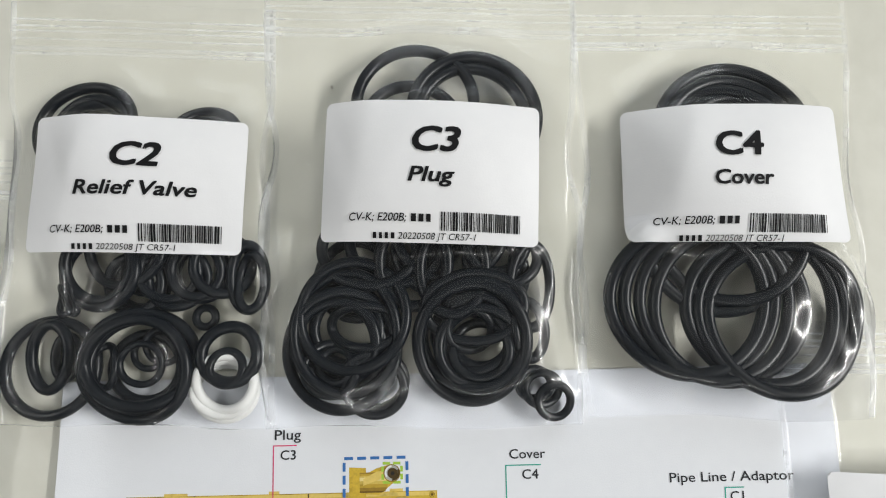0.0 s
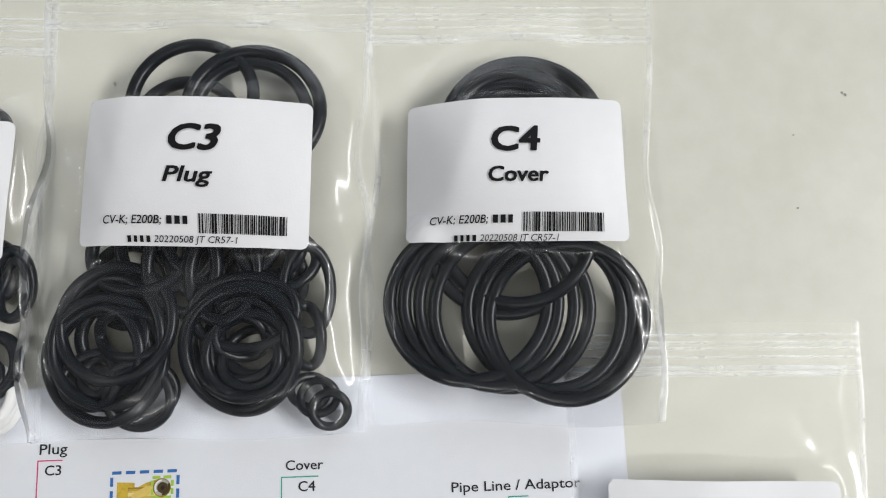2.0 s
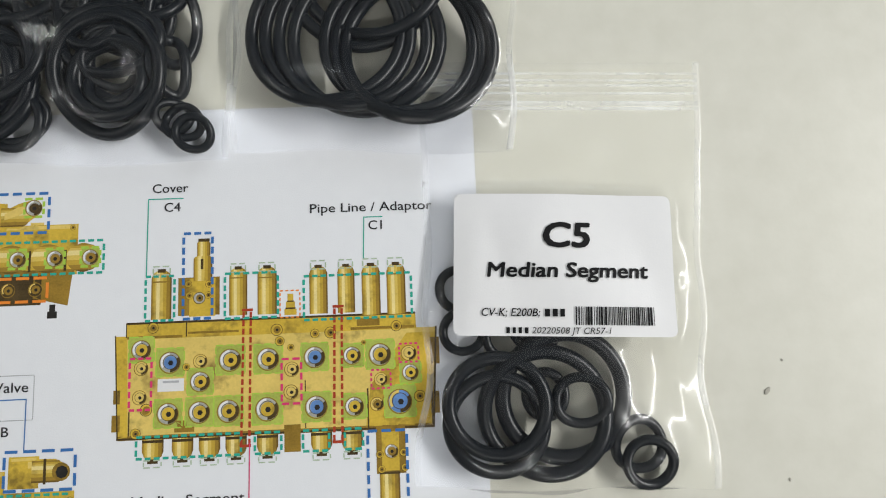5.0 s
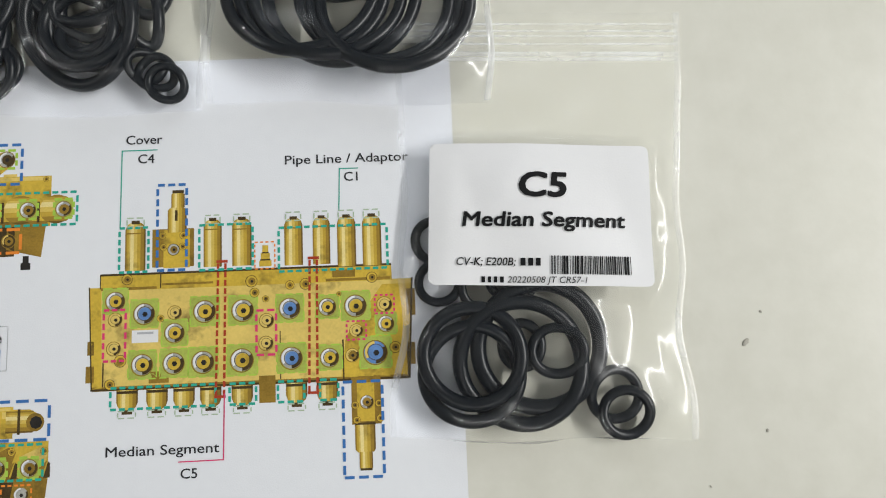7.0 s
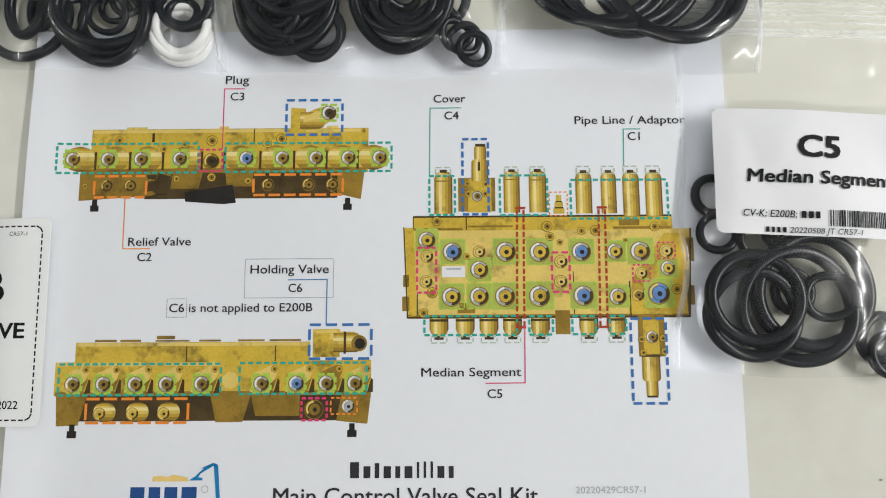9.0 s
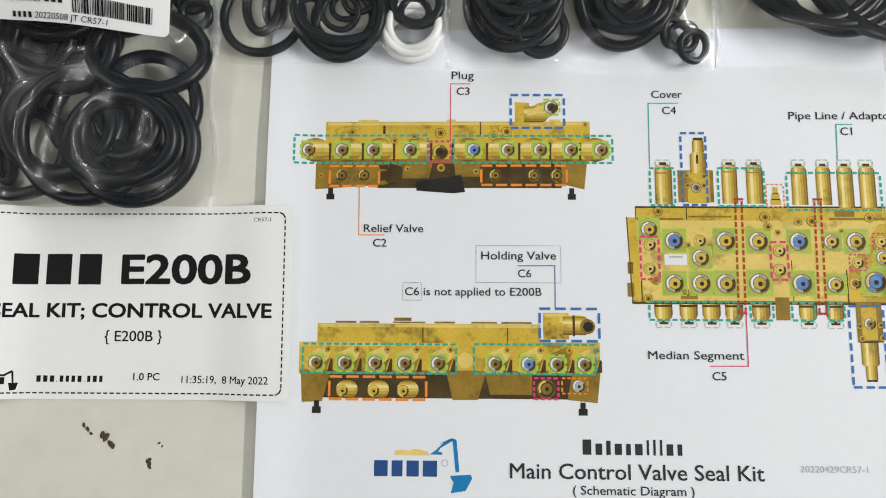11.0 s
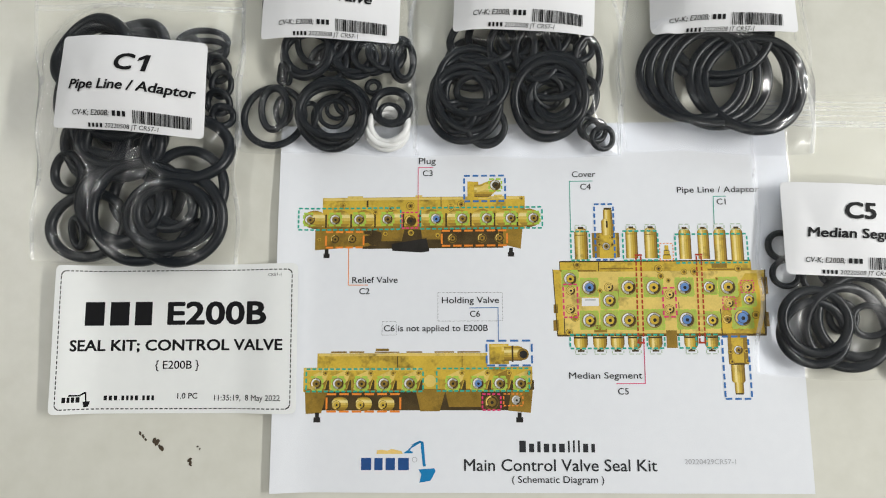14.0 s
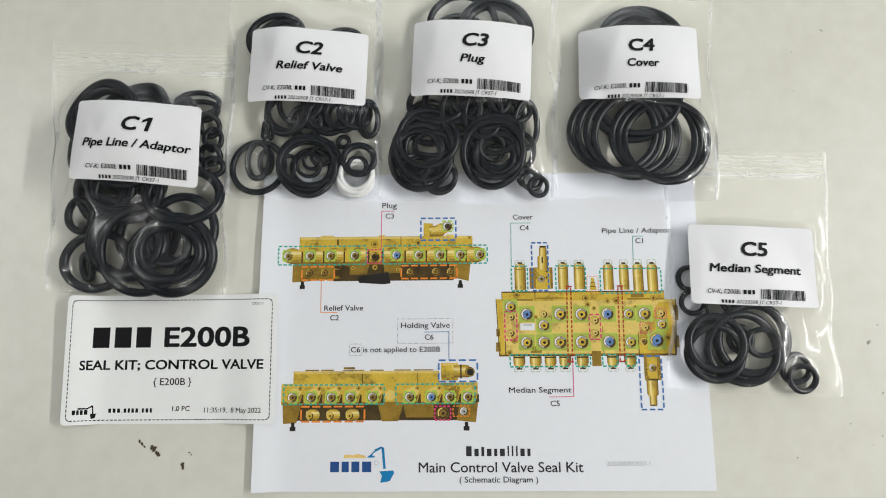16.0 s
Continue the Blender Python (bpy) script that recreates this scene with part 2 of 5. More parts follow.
def dashed_frame(x0, y0, x1, y1, w, dash, gap):
    x0, x1, y0, y1 = min(x0, x1), max(x0, x1), min(y0, y1), max(y0, y1)
    return dashes(x0, y0, x1, y0, w, dash, gap) + dashes(x0, y1, x1, y1, w, dash, gap) + dashes(x0, y0 + w, x0, y1 - w, w, dash, gap) + dashes(x1, y0 + w, x1, y1 - w, w, dash, gap)


def printed(name, shapes, mat, parent, to_world, height, lift, label="", longest=6.0):
    """Flat ink: outlines laid on a sheet and bent with it."""
    bm = bmesh.new()
    for outline in shapes:
        area = sum(a[0] * b[1] - b[0] * a[1] for a, b in zip(outline, outline[1:] + outline[:1]))
        bm.faces.new([bm.verts.new((*p, 0)) for p in (outline if area > 0 else outline[::-1])])
    return lay(name, bm, mat, parent, to_world, height, lift, label, longest)


def lay(name, bm, mat, parent, to_world, height, lift, label="", longest=6.0):
    bmesh.ops.triangulate(bm, faces=bm.faces[:])
    for axis in (0, 1):
        spans = [v.co[axis] for v in bm.verts]
        for k in range(math.ceil(min(spans) / longest), math.floor(max(spans) / longest) + 1):
            spot, way = [0.0, 0.0, 0.0], [0.0, 0.0, 0.0]
            spot[axis], way[axis] = k * longest, 1.0
            bmesh.ops.bisect_plane(bm, geom=bm.verts[:] + bm.edges[:] + bm.faces[:], dist=1e-5, plane_co=spot, plane_no=way)
    if bm.verts:
        co = np.array([v.co[:] for v in bm.verts])
        x, y = to_world(co[:, 0], co[:, 1])
        z = height(x, y) + lift + co[:, 2]
        for v, a, b, c in zip(bm.verts, x, y, z):
            v.co = (a, b, c)
    return part(name, bm, mat, parent, label)


def lettering(words, x0, x1, base, cap, bold=0.0, shear=0.0):
    """A bmesh of words in the built-in font, from x0 to x1 on a base line, with capitals cap high."""
    def shape(s):
        curve = bpy.data.curves.new("lettering", "FONT")
        curve.body, curve.size, curve.shear, curve.resolution_u = s, 1.0, shear, 3
        ob = bpy.data.objects.new("lettering", curve)
        scene.collection.objects.link(ob)
        bpy.context.view_layer.update()
        me = bpy.data.meshes.new_from_object(ob.evaluated_get(bpy.context.evaluated_depsgraph_get()))
        bm = bmesh.new()
        bm.from_mesh(me)
        bpy.data.objects.remove(ob)
        bpy.data.curves.remove(curve)
        bpy.data.meshes.remove(me)
        return bm
    ref = shape("H")
    tall = max(v.co.y for v in ref.verts)
    ref.free()
    bm = shape(words)
    bm.verts.index_update()
    lo, hi = min(v.co.x for v in bm.verts), max(v.co.x for v in bm.verts)
    grow = bold * cap * 0.55
    for v in bm.verts:
        v.co = (x0 + grow + (v.co.x - lo) / (hi - lo) * (x1 - x0 - 2 * grow), base + grow + v.co.y / tall * (cap - 2 * grow), 0)
    if bold:  # a heavier stroke: the same letters laid over one another, a hair apart
        plain_verts, plain_faces = [v.co.copy() for v in bm.verts], [[v.index for v in f.verts] for f in bm.faces]
        for k, (sx, sy) in enumerate(((1, 0), (-1, 0), (0.7, 0.7), (-0.7, 0.7), (0.7, -0.7), (-0.7, -0.7))):
            again = [bm.verts.new((p.x + sx * grow, p.y + sy * grow, 0.006 * (k + 1))) for p in plain_verts]
            for f in plain_faces:
                bm.faces.new([again[i] for i in f])
    return bm


def letter_bars(x0, x1, base, heights, widths, gap=0.3):
    """Plain upright bars standing in for the letters of a name, one for each."""
    unit, x, out = (x1 - x0) / (sum(widths) + gap * (len(widths) - 1)), x0, []
    for h, share in zip(heights, widths):
        out += rect(x, base, x + share * unit, base + h)
        x += (share + gap) * unit
    return out


# ---- the room and the table ----
def slab(name, x0, y0, z0, x1, y1, z1, mat, label, category):
    ob = put_mesh(name, box(x0, y0, z0, x1, y1, z1), mat)
    return tagged(ob, label, category, kind="structure")


slab("floor", -1.9, -1.7, -0.85, 2.1, 2.1, -0.75, FLOOR, "plain grey floor under the table", "floor")
slab("ceiling", -1.9, -1.7, 1.6, 2.1, 2.1, 1.7, WALL, "plain white ceiling out of view", "ceiling")
slab("wall_west", -1.9, -1.6, -0.75, -1.8, 2.0, 1.6, WALL, "plain off-white painted wall", "wall")
slab("wall_east", 2.0, -1.6, -0.75, 2.1, 2.0, 1.6, WALL, "plain off-white painted wall", "wall")
slab("wall_south", -1.9, -1.7, -0.75, 2.1, -1.6, 1.6, WALL, "plain off-white painted wall", "wall")
slab("wall_north", -1.9, 2.0, -0.75, 2.1, 2.1, 1.6, WALL, "plain off-white painted wall", "wall")

table = thing("work_table", "pale grey-cream laminate work table with scuffs and dirt flecks", "table", at=(0, 0, -0.75))
TOP = (-0.65, -0.45, 0.95, 0.75)
top = put_mesh("tabletop", box(TOP[0], TOP[1], 0.72, TOP[2], TOP[3], 0.75, 0.003), TABLE, table)
for lx in (TOP[0] + 0.06, TOP[2] - 0.06):
    for ly in (TOP[1] + 0.06, TOP[3] - 0.06):
        put_mesh("leg", box(lx - 0.02, ly - 0.02, 0.0, lx + 0.02, ly + 0.02, 0.72, 0.002), STEEL, table)

# ---- the printed sheet ----


def plain(u, v):
    return u, v


def sheet_height(x, y):
    """The sheet lies flat but for its left edge, which curls up a little."""
    x, y = np.asarray(x, float), np.asarray(y, float)
    curl = 3.3 * smoothstep(26 - x, 0, 28) ** 1.5 * (1 - 0.3 * smoothstep(y, 150, 200))
    return 0.45 + curl + 0.25 * np.sin(x / 41.0 + y / 67.0) ** 2 * smoothstep(x, 20, 60)


sheet = thing("printed_sheet", "white A4 paper sheet printed with three yellow valve pictures and captions", "paper sheet")
leaf("paper", 297, 210, 90, 60, lambda u, v: (u + 148.5, v + 105), sheet_height, 0.12, PAPER, sheet)


def on_sheet(name, shapes, mat, level, parent=None, label=""):
    return printed(name, shapes, mat, parent or sheet, plain, sheet_height, 0.03 + 0.02 * level, label)


def sheet_words(name, words, x0, x1, base, cap, mat=SOFT, bold=0.02, label=""):
    return lay(name, lettering(words, x0, x1, base, cap, bold), mat, sheet, plain, sheet_height, 0.15, label)


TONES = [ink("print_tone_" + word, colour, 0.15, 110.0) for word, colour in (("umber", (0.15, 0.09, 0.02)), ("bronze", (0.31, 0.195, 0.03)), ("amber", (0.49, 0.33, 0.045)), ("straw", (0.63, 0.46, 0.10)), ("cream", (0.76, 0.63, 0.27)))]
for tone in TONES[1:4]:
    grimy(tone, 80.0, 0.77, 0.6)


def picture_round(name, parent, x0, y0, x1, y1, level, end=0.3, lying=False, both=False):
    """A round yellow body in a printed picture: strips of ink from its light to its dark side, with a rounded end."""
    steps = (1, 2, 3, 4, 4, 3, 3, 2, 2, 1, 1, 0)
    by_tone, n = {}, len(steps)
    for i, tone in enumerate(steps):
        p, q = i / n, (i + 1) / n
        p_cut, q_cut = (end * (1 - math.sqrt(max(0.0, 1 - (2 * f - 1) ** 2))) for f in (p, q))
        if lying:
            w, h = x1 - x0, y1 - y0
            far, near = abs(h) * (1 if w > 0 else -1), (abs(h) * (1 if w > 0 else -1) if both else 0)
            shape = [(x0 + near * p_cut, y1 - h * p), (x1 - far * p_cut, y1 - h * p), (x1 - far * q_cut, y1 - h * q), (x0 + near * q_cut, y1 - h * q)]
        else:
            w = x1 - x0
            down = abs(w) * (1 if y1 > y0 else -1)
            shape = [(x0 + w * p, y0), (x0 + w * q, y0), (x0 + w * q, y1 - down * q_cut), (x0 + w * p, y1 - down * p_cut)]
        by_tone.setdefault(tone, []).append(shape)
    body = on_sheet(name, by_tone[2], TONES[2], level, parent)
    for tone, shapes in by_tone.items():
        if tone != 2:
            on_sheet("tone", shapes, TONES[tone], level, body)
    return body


def picture_nut(parent, x, y, r, face=OCHRE, rim=NICKEL, level=4):
    """A hexagon plug as it shows in a printed picture."""
    nut = on_sheet("plug_picture", disc(x, y, r, 18, 0.3 * x), rim, level, parent)
    on_sheet("plug_rim", hoop(x - r * 0.03, y - r * 0.05, r * 0.98, r * 1.08), BROWN if r < 2.4 else OCHRE, level + 1, nut)
    on_sheet("plug_face", disc(x + r * 0.05, y - r * 0.05, r * 0.66, 12, x), face, level + 1, nut)
    if r > 2.2:
        arc = [math.radians(d) for d in range(95, 216, 15)]
        on_sheet("plug_shine", [[(x + r * k * math.cos(d), y + r * k * math.sin(d)) for k, d in ((0.72, p), (0.94, p), (0.94, q), (0.72, q))] for p, q in zip(arc, arc[1:])], WHITE if rim is NICKEL else PALE, level + 1.5, nut)
        low = [math.radians(d) for d in range(270, 391, 15)]
        on_sheet("plug_shade", [[(x + r * k * math.cos(d), y + r * k * math.sin(d)) for k, d in ((0.7, p), (0.98, p), (0.98, q), (0.7, q))] for p, q in zip(low, low[1:])], BROWN, level + 1.5, nut)
    on_sheet("plug_socket", disc(x + r * 0.06, y - r * 0.07, r * 0.27, 6), COAL, level + 2, nut)
    return nut


def picture_cylinder(parent, x0, y0, x1, y1, level=3):
    """An upright yellow cylinder with its light and dark sides, as printed."""
    w = x1 - x0
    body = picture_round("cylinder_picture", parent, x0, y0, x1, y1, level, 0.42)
    on_sheet("cylinder_cap", rect(x0 + w * 0.3, y1 - w * 0.12, x1 - w * 0.3, y1 + w * 0.06), BROWN, level + 2, body)
    on_sheet("cylinder_seam", rect(x0 + w * 0.06, y1 - w * 0.62, x1 - w * 0.06, y1 - w * 0.55), OCHRE, level + 1, body)
    return body


# front view, upper left of the sheet
front = on_sheet("front_view_picture", rect(25.3, 147.0, 144.0, 166.3), YELLOW, 0, None, "printed picture of a yellow valve block from the front")
on_sheet("lower_block", [[(21.2, 135.2), (62, 138.0), (62, 147.2), (21.2, 147.2)]], OCHRE, 1, front)
on_sheet("lower_block", [[(128, 138.4), (141, 135.2), (142.4, 147.2), (128, 147.2)]], OCHRE, 1, front)
on_sheet("underside", rect(49, 135.8, 131, 147.2), BROWN, 1, front)
on_sheet("shade_band", rect(21.6, 147.0, 143, 149.0), OCHRE, 1.5, front)
on_sheet("boss", [[(60, 140.2), (72, 140.2), (74, 149), (61, 149)]], OCHRE, 2, front)
on_sheet("boss", [[(84, 141), (95, 141), (95, 149), (83, 149)]], OCHRE, 2, front)
on_sheet("black_plate", [[(66.1, 138.6), (86.5, 141.8), (88.2, 134.0), (83, 133.4), (66.6, 134.6)]], COAL, 3, front)
on_sheet("upper_edge", rect(26, 164.6, 143.5, 166.0) + rect(40, 166.2, 49, 167.2) + rect(80, 166.3, 84, 167.3) + rect(126, 166.3, 131, 167.3), PALE, 1, front)
on_sheet("block_gap", rect(51.2, 160.6, 52.3, 166.2), BROWN, 1, front)
on_sheet("block_gap", rect(94.8, 160, 95.3, 166.2), BROWN, 1, front)
for nx in (18.0, 32.8, 46.9, 63.6, 92.1, 107.4, 121.8, 135.6, 148.9):
    way = 1 if nx < 70 else -1
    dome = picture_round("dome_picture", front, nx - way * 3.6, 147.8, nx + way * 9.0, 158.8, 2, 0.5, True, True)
    on_sheet("dome_gap", rect(nx + way * 9.4 - 0.5, 148.4, nx + way * 9.4 + 0.5, 156.4), BROWN, 3, dome)
    on_sheet("dome_square", rect(nx - 3.4, 150.0, nx + 3.4, 156.8), MOSS, 3.4, dome)
    on_sheet("lime_frame", dashed_frame(nx - 3.6, 149.8, nx + 3.6, 157.0, 1.0, 2.6, 1.0), LIME, 4, front)
    picture_nut(front, nx, 153.3, 2.9, BLUE if nx == 92.1 else OCHRE)
for nx, ny, r in ((37.2, 161.6, 1.6), (77.1, 161.1, 2.2), (106.8, 161.7, 2.1), (100.8, 159.8, 1.9), (77.4, 145.1, 1.8), (65.4, 159.6, 1.5), (56.5, 157.6, 1.4), (142, 165, 1.0), (62.5, 144.6, 1.3), (93, 143.4, 1.3), (23.6, 141.6, 1.1)):
    picture_nut(front, nx, ny, r, OCHRE, YELLOW)
picture_nut(front, 77.1, 152.2, 3.3, BROWN, OCHRE)
for nx in (32.9, 43.0, 101.6, 118.8, 128.9):
    picture_nut(front, nx, 141.7, 2.5, OCHRE, BROWN)
for nx in (28.1, 135.4):
    on_sheet("foot_picture", rect(nx - 1.1, 133.2, nx + 1.1, 135.8) + rect(nx - 1.8, 130.6, nx + 1.8, 133.2), COAL, 1, front)
side = on_sheet("side_valve_picture", [[(110.6, 164.5), (117, 164.5), (117, 175.0), (110.6, 175.4)], [(115, 165.6), (122, 165.2), (128.5, 170.2), (127, 176.4), (121, 174.8), (115, 171.8)]], YELLOW, 2, front)
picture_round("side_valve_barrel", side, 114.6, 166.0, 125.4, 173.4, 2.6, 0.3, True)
on_sheet("side_valve_light", [[(116, 168.6), (122, 170.6), (126.8, 174.4), (121, 173.6), (116, 171.0)]], PALE, 3, side)
on_sheet("lime_frame", dashed_frame(123.4, 169.6, 130.6, 176.6, 1.0, 2.6, 1.0), LIME, 4, front)
picture_nut(front, 127.0, 173.1, 3.0, BROWN)
on_sheet("teal_frame", dashed_frame(11.5, 159.9, 71.4, 147.2, 0.95, 2.3, 1.1), TEAL, 7)
on_sheet("teal_frame", dashed_frame(83.0, 159.7, 153.9, 147.3, 0.95, 2.3, 1.1), TEAL, 7)
on_sheet("pink_frame", dashed_frame(72.0, 157.1, 81.7, 147.8, 0.9, 1.8, 1.0), PINK, 7)
on_sheet("orange_frame", dashed_frame(27.6, 145.8, 49.7, 136.7, 1.1, 4.2, 1.5), ORANGE, 7)
on_sheet("orange_frame", dashed_frame(95.4, 146.0, 133.3, 137.2, 1.1, 5.2, 1.7), ORANGE, 7)
on_sheet("blue_frame", dashed_frame(108.7, 178.7, 132.7, 163.4, 1.1, 3.4, 1.6), NAVY, 7)

# rear view, lower left of the sheet
rear = on_sheet("rear_view_picture", rect(24.2, 62, 120.8, 75.8), YELLOW, 0, None, "printed picture of a yellow valve block from the rear")
on_sheet("block_face", [[(16.6, 54.4), (146.0, 54.8), (146.0, 68.2), (16.6, 67.8)]], YELLOW, 1, rear)
on_sheet("top_edge", rect(25, 74.2, 120, 75.6) + rect(17, 66.2, 84, 67.6), PALE, 2, rear)
on_sheet("top_flats", rect(32, 76.0, 41, 76.9) + rect(42.5, 76.0, 51, 76.9) + rect(57, 76.0, 71, 76.7) + rect(75, 76.0, 84, 76.8) + rect(91, 76.0, 102, 76.8) + rect(104, 76.0, 117, 76.8) + rect(57.5, 77.0, 65, 78.4), OCHRE, 1, rear)
on_sheet("block_gap", rect(69.8, 67.8, 70.3, 75.6), BROWN, 2, rear)
on_sheet("block_gap", rect(106.4, 68, 106.8, 75.6), BROWN, 2, rear)
on_sheet("shade_band", rect(17.2, 54.2, 145.6, 56.0), OCHRE, 1.5, rear)
on_sheet("underside", rect(26, 44.2, 144, 54.6), BROWN, 1, rear)
on_sheet("corner_leg", [[(18.3, 42.3), (27, 42.6), (30, 54.4), (17.6, 54.4)]], OCHRE, 2, rear)
on_sheet("corner_leg", [[(132, 44.0), (144.6, 42.8), (146, 54.8), (134, 54.8)]], OCHRE, 2, rear)
on_sheet("middle_leg", [[(83.0, 43.6), (93.9, 43.7), (97.1, 54.8), (80.4, 54.7)]], OCHRE, 2, rear)
on_sheet("middle_leg", [[(99, 46), (117, 46), (117, 54.8), (97, 54.8)]], OCHRE, 2, rear)
on_sheet("round_boss", disc(88.4, 60.3, 3.4), PALE, 3, rear)
for nx in (23.8, 36.4, 49.6, 62.3, 76.8, 101.2, 115.5, 127.7, 139.4):
    on_sheet("flange_picture", [[(nx - 4.6, 55.6), (nx + 3.6, 55.6), (nx + 6.8, 64.6), (nx + 4.2, 66.4), (nx - 3, 63.2)]], PALE if nx not in (127.7,) else OCHRE, 3, rear)
    on_sheet("flange_shade", [[(nx - 1.0, 55.2), (nx + 4.4, 55.6), (nx + 6.4, 61.4), (nx + 3.6, 59.0)]], OCHRE, 3.3, rear)
    on_sheet("flange_gap", [[(nx + 5.0, 55.2), (nx + 7.4, 55.4), (nx + 7.4, 60.4), (nx + 6.6, 61.0)]], BROWN, 3, rear)
    on_sheet("flange_square", rect(nx - 3.5, 55.4, nx + 3.5, 62.4), MOSS, 3.6, rear)
    picture_nut(rear, nx + 5.2, 64.8, 1.3, OCHRE, YELLOW)
    on_sheet("lime_frame", dashed_frame(nx - 3.7, 55.2, nx + 3.7, 62.6, 1.0, 2.6, 1.0), LIME, 4, rear)
    picture_nut(rear, nx, 59.0, 3.0, BLUE if nx == 115.5 else OCHRE)
for nx in (36.0, 49.5, 62.2):
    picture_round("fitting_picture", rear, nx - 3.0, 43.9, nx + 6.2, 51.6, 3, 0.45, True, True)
    picture_nut(rear, nx - 0.4, 47.2, 2.4, YELLOW, PALE)
picture_nut(rear, 123.0, 48.7, 3.6, OCHRE, BROWN)
picture_nut(rear, 136.8, 49.8, 2.6, NICKEL, NICKEL)
for nx in (24.7, 138.4):
    on_sheet("foot_picture", rect(nx - 1.1, 40.4, nx + 1.1, 43.0) + rect(nx - 1.9, 37.6, nx + 1.9, 40.4), COAL, 3, rear)
hold = on_sheet("holding_valve_picture", rect(122.0, 69.5, 133.0, 80.8) + [[(128, 70.6), (141, 72.2), (142.6, 77.6), (139, 79.6), (129, 79.8)]], YELLOW, 3, rear)
on_sheet("holding_valve_light", [[(129, 76.6), (138, 76.8), (138, 78.6), (129, 79.0)], [(123, 79.2), (132, 79.4), (132, 80.4), (123, 80.2)]], PALE, 4, hold)
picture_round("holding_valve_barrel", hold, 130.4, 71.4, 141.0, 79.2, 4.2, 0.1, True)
on_sheet("holding_valve_collar", rect(134.6, 70.8, 135.6, 79.8), BROWN, 4.8, hold)
on_sheet("holding_valve_end", disc(141.0, 75.0, 3.3, 14), OCHRE, 5, hold)
on_sheet("holding_valve_bore", disc(141.3, 74.9, 2.3, 8), COAL, 5.4, hold)
on_sheet("teal_frame", dashed_frame(18.2, 67.0, 84.5, 54.6, 0.95, 2.3, 1.1), TEAL, 8)
on_sheet("teal_frame", dashed_frame(92.2, 67.2, 144.2, 54.8, 0.95, 2.3, 1.1), TEAL, 8)
on_sheet("orange_frame", dashed_frame(30.0, 53.1, 71.7, 43.6, 1.1, 5.6, 1.8), ORANGE, 8)
on_sheet("orange_frame", dashed_frame(129.7, 53.1, 140.4, 46.7, 0.7, 1.6, 1.0), ORANGE, 8)
on_sheet("pink_frame", dashed_frame(117.8, 53.0, 128.1, 44.3, 0.95, 1.9, 1.0), PINK, 8)
on_sheet("blue_frame", dashed_frame(120.5, 82.6, 146.0, 68.8, 1.1, 4.2, 1.9), NAVY, 8)

# top view, right half of the sheet
above = on_sheet("top_view_picture", [[(160.8, 85.4), (277.2, 85.4), (279.2, 121.8), (159.2, 122.8)]], PALE, 0, None, "printed picture of a yellow valve block from above")
on_sheet("shade_band", rect(161, 84.8, 277, 86.4), OCHRE, 1, above)
on_sheet("upper_step", [[(163.2, 121.5), (271.8, 121.5), (271.6, 127.4), (163.2, 127.4)]], YELLOW, 0.5, above)
for x0, y0, x1, y1 in ((163.4, 121.6, 184, 122.6), (186, 122.8, 205, 123.6), (247, 121.8, 271, 122.8)):
    on_sheet("step_edge", rect(x0, y0, x1, y1), OCHRE, 1, above)
on_sheet("worn_side", [[(252, 86), (277, 86), (279, 120), (268, 120), (254, 101)]], YELLOW, 1, above)
for x0, y0, x1, y1 in ((185.2, 121.8, 185.7, 127.2), (163.2, 127.0, 271.6, 127.8), (164.6, 86.4, 165.1, 95.0), (229.5, 86.5, 229.9, 104.0), (252.6, 85.6, 253.2, 100.0), (276.6, 86.0, 277.2, 104.0)):
    on_sheet("seam", rect(x0, y0, x1, y1), BROWN, 1.5, above)
for x0, y0, x1, y1 in ((159.0, 98.0, 161.4, 103.0), (158.6, 88.0, 161.6, 94.0), (276.4, 90.0, 279.6, 98.0), (276.8, 108.0, 280.2, 118.0)):
    on_sheet("side_lug", rect(x0, y0, x1, y1), OCHRE, 1, above)
on_sheet("left_side", [[(159.2, 122.6), (163.5, 122.6), (164.5, 86), (160.9, 85.6)]], YELLOW, 1, above)
on_sheet("block_outline", stroke([(160.8, 85.4), (159.2, 122.8)], 0.5) + stroke([(277.2, 85.4), (279.2, 121.8)], 0.7) + stroke([(160.8, 85.3), (277.2, 85.3)], 0.7) + stroke([(163.2, 122.4), (163.2, 127.4)], 0.4), BROWN, 1.6, above)
on_sheet("cast_mark", rect(181.5, 87.0, 188.8, 91.2), OCHRE, 2, above)
on_sheet("cast_mark", rect(249.5, 123.2, 258, 126.0), OCHRE, 2, above)
for x0, x1, y0, y1 in ((172.1, 179.7, 128.6, 147.2), (201.4, 208.2, 129.0, 147.2), (212.1, 219.4, 129.0, 147.2), (231.7, 238.6, 128.4, 146.6), (242.4, 248.9, 128.4, 146.6), (251.6, 258.6, 127.2, 146.6), (261.1, 268.2, 127.2, 146.6)):
    picture_cylinder(above, x0, y0, x1, y1)
    on_sheet("sage_frame", dashed_frame(x0 + 0.6, 145.4, x1 - 0.6, 148.6, 0.5, 2.2, 1.0), SAGE, 8)
valve = on_sheet("relief_valve_picture", rect(182.2, 129.6, 197.8, 144.0), OCHRE, 2, above)
on_sheet("valve_body", rect(186.4, 129.2, 196.2, 143.6), YELLOW, 3, valve)
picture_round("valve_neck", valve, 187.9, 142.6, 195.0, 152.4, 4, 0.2)
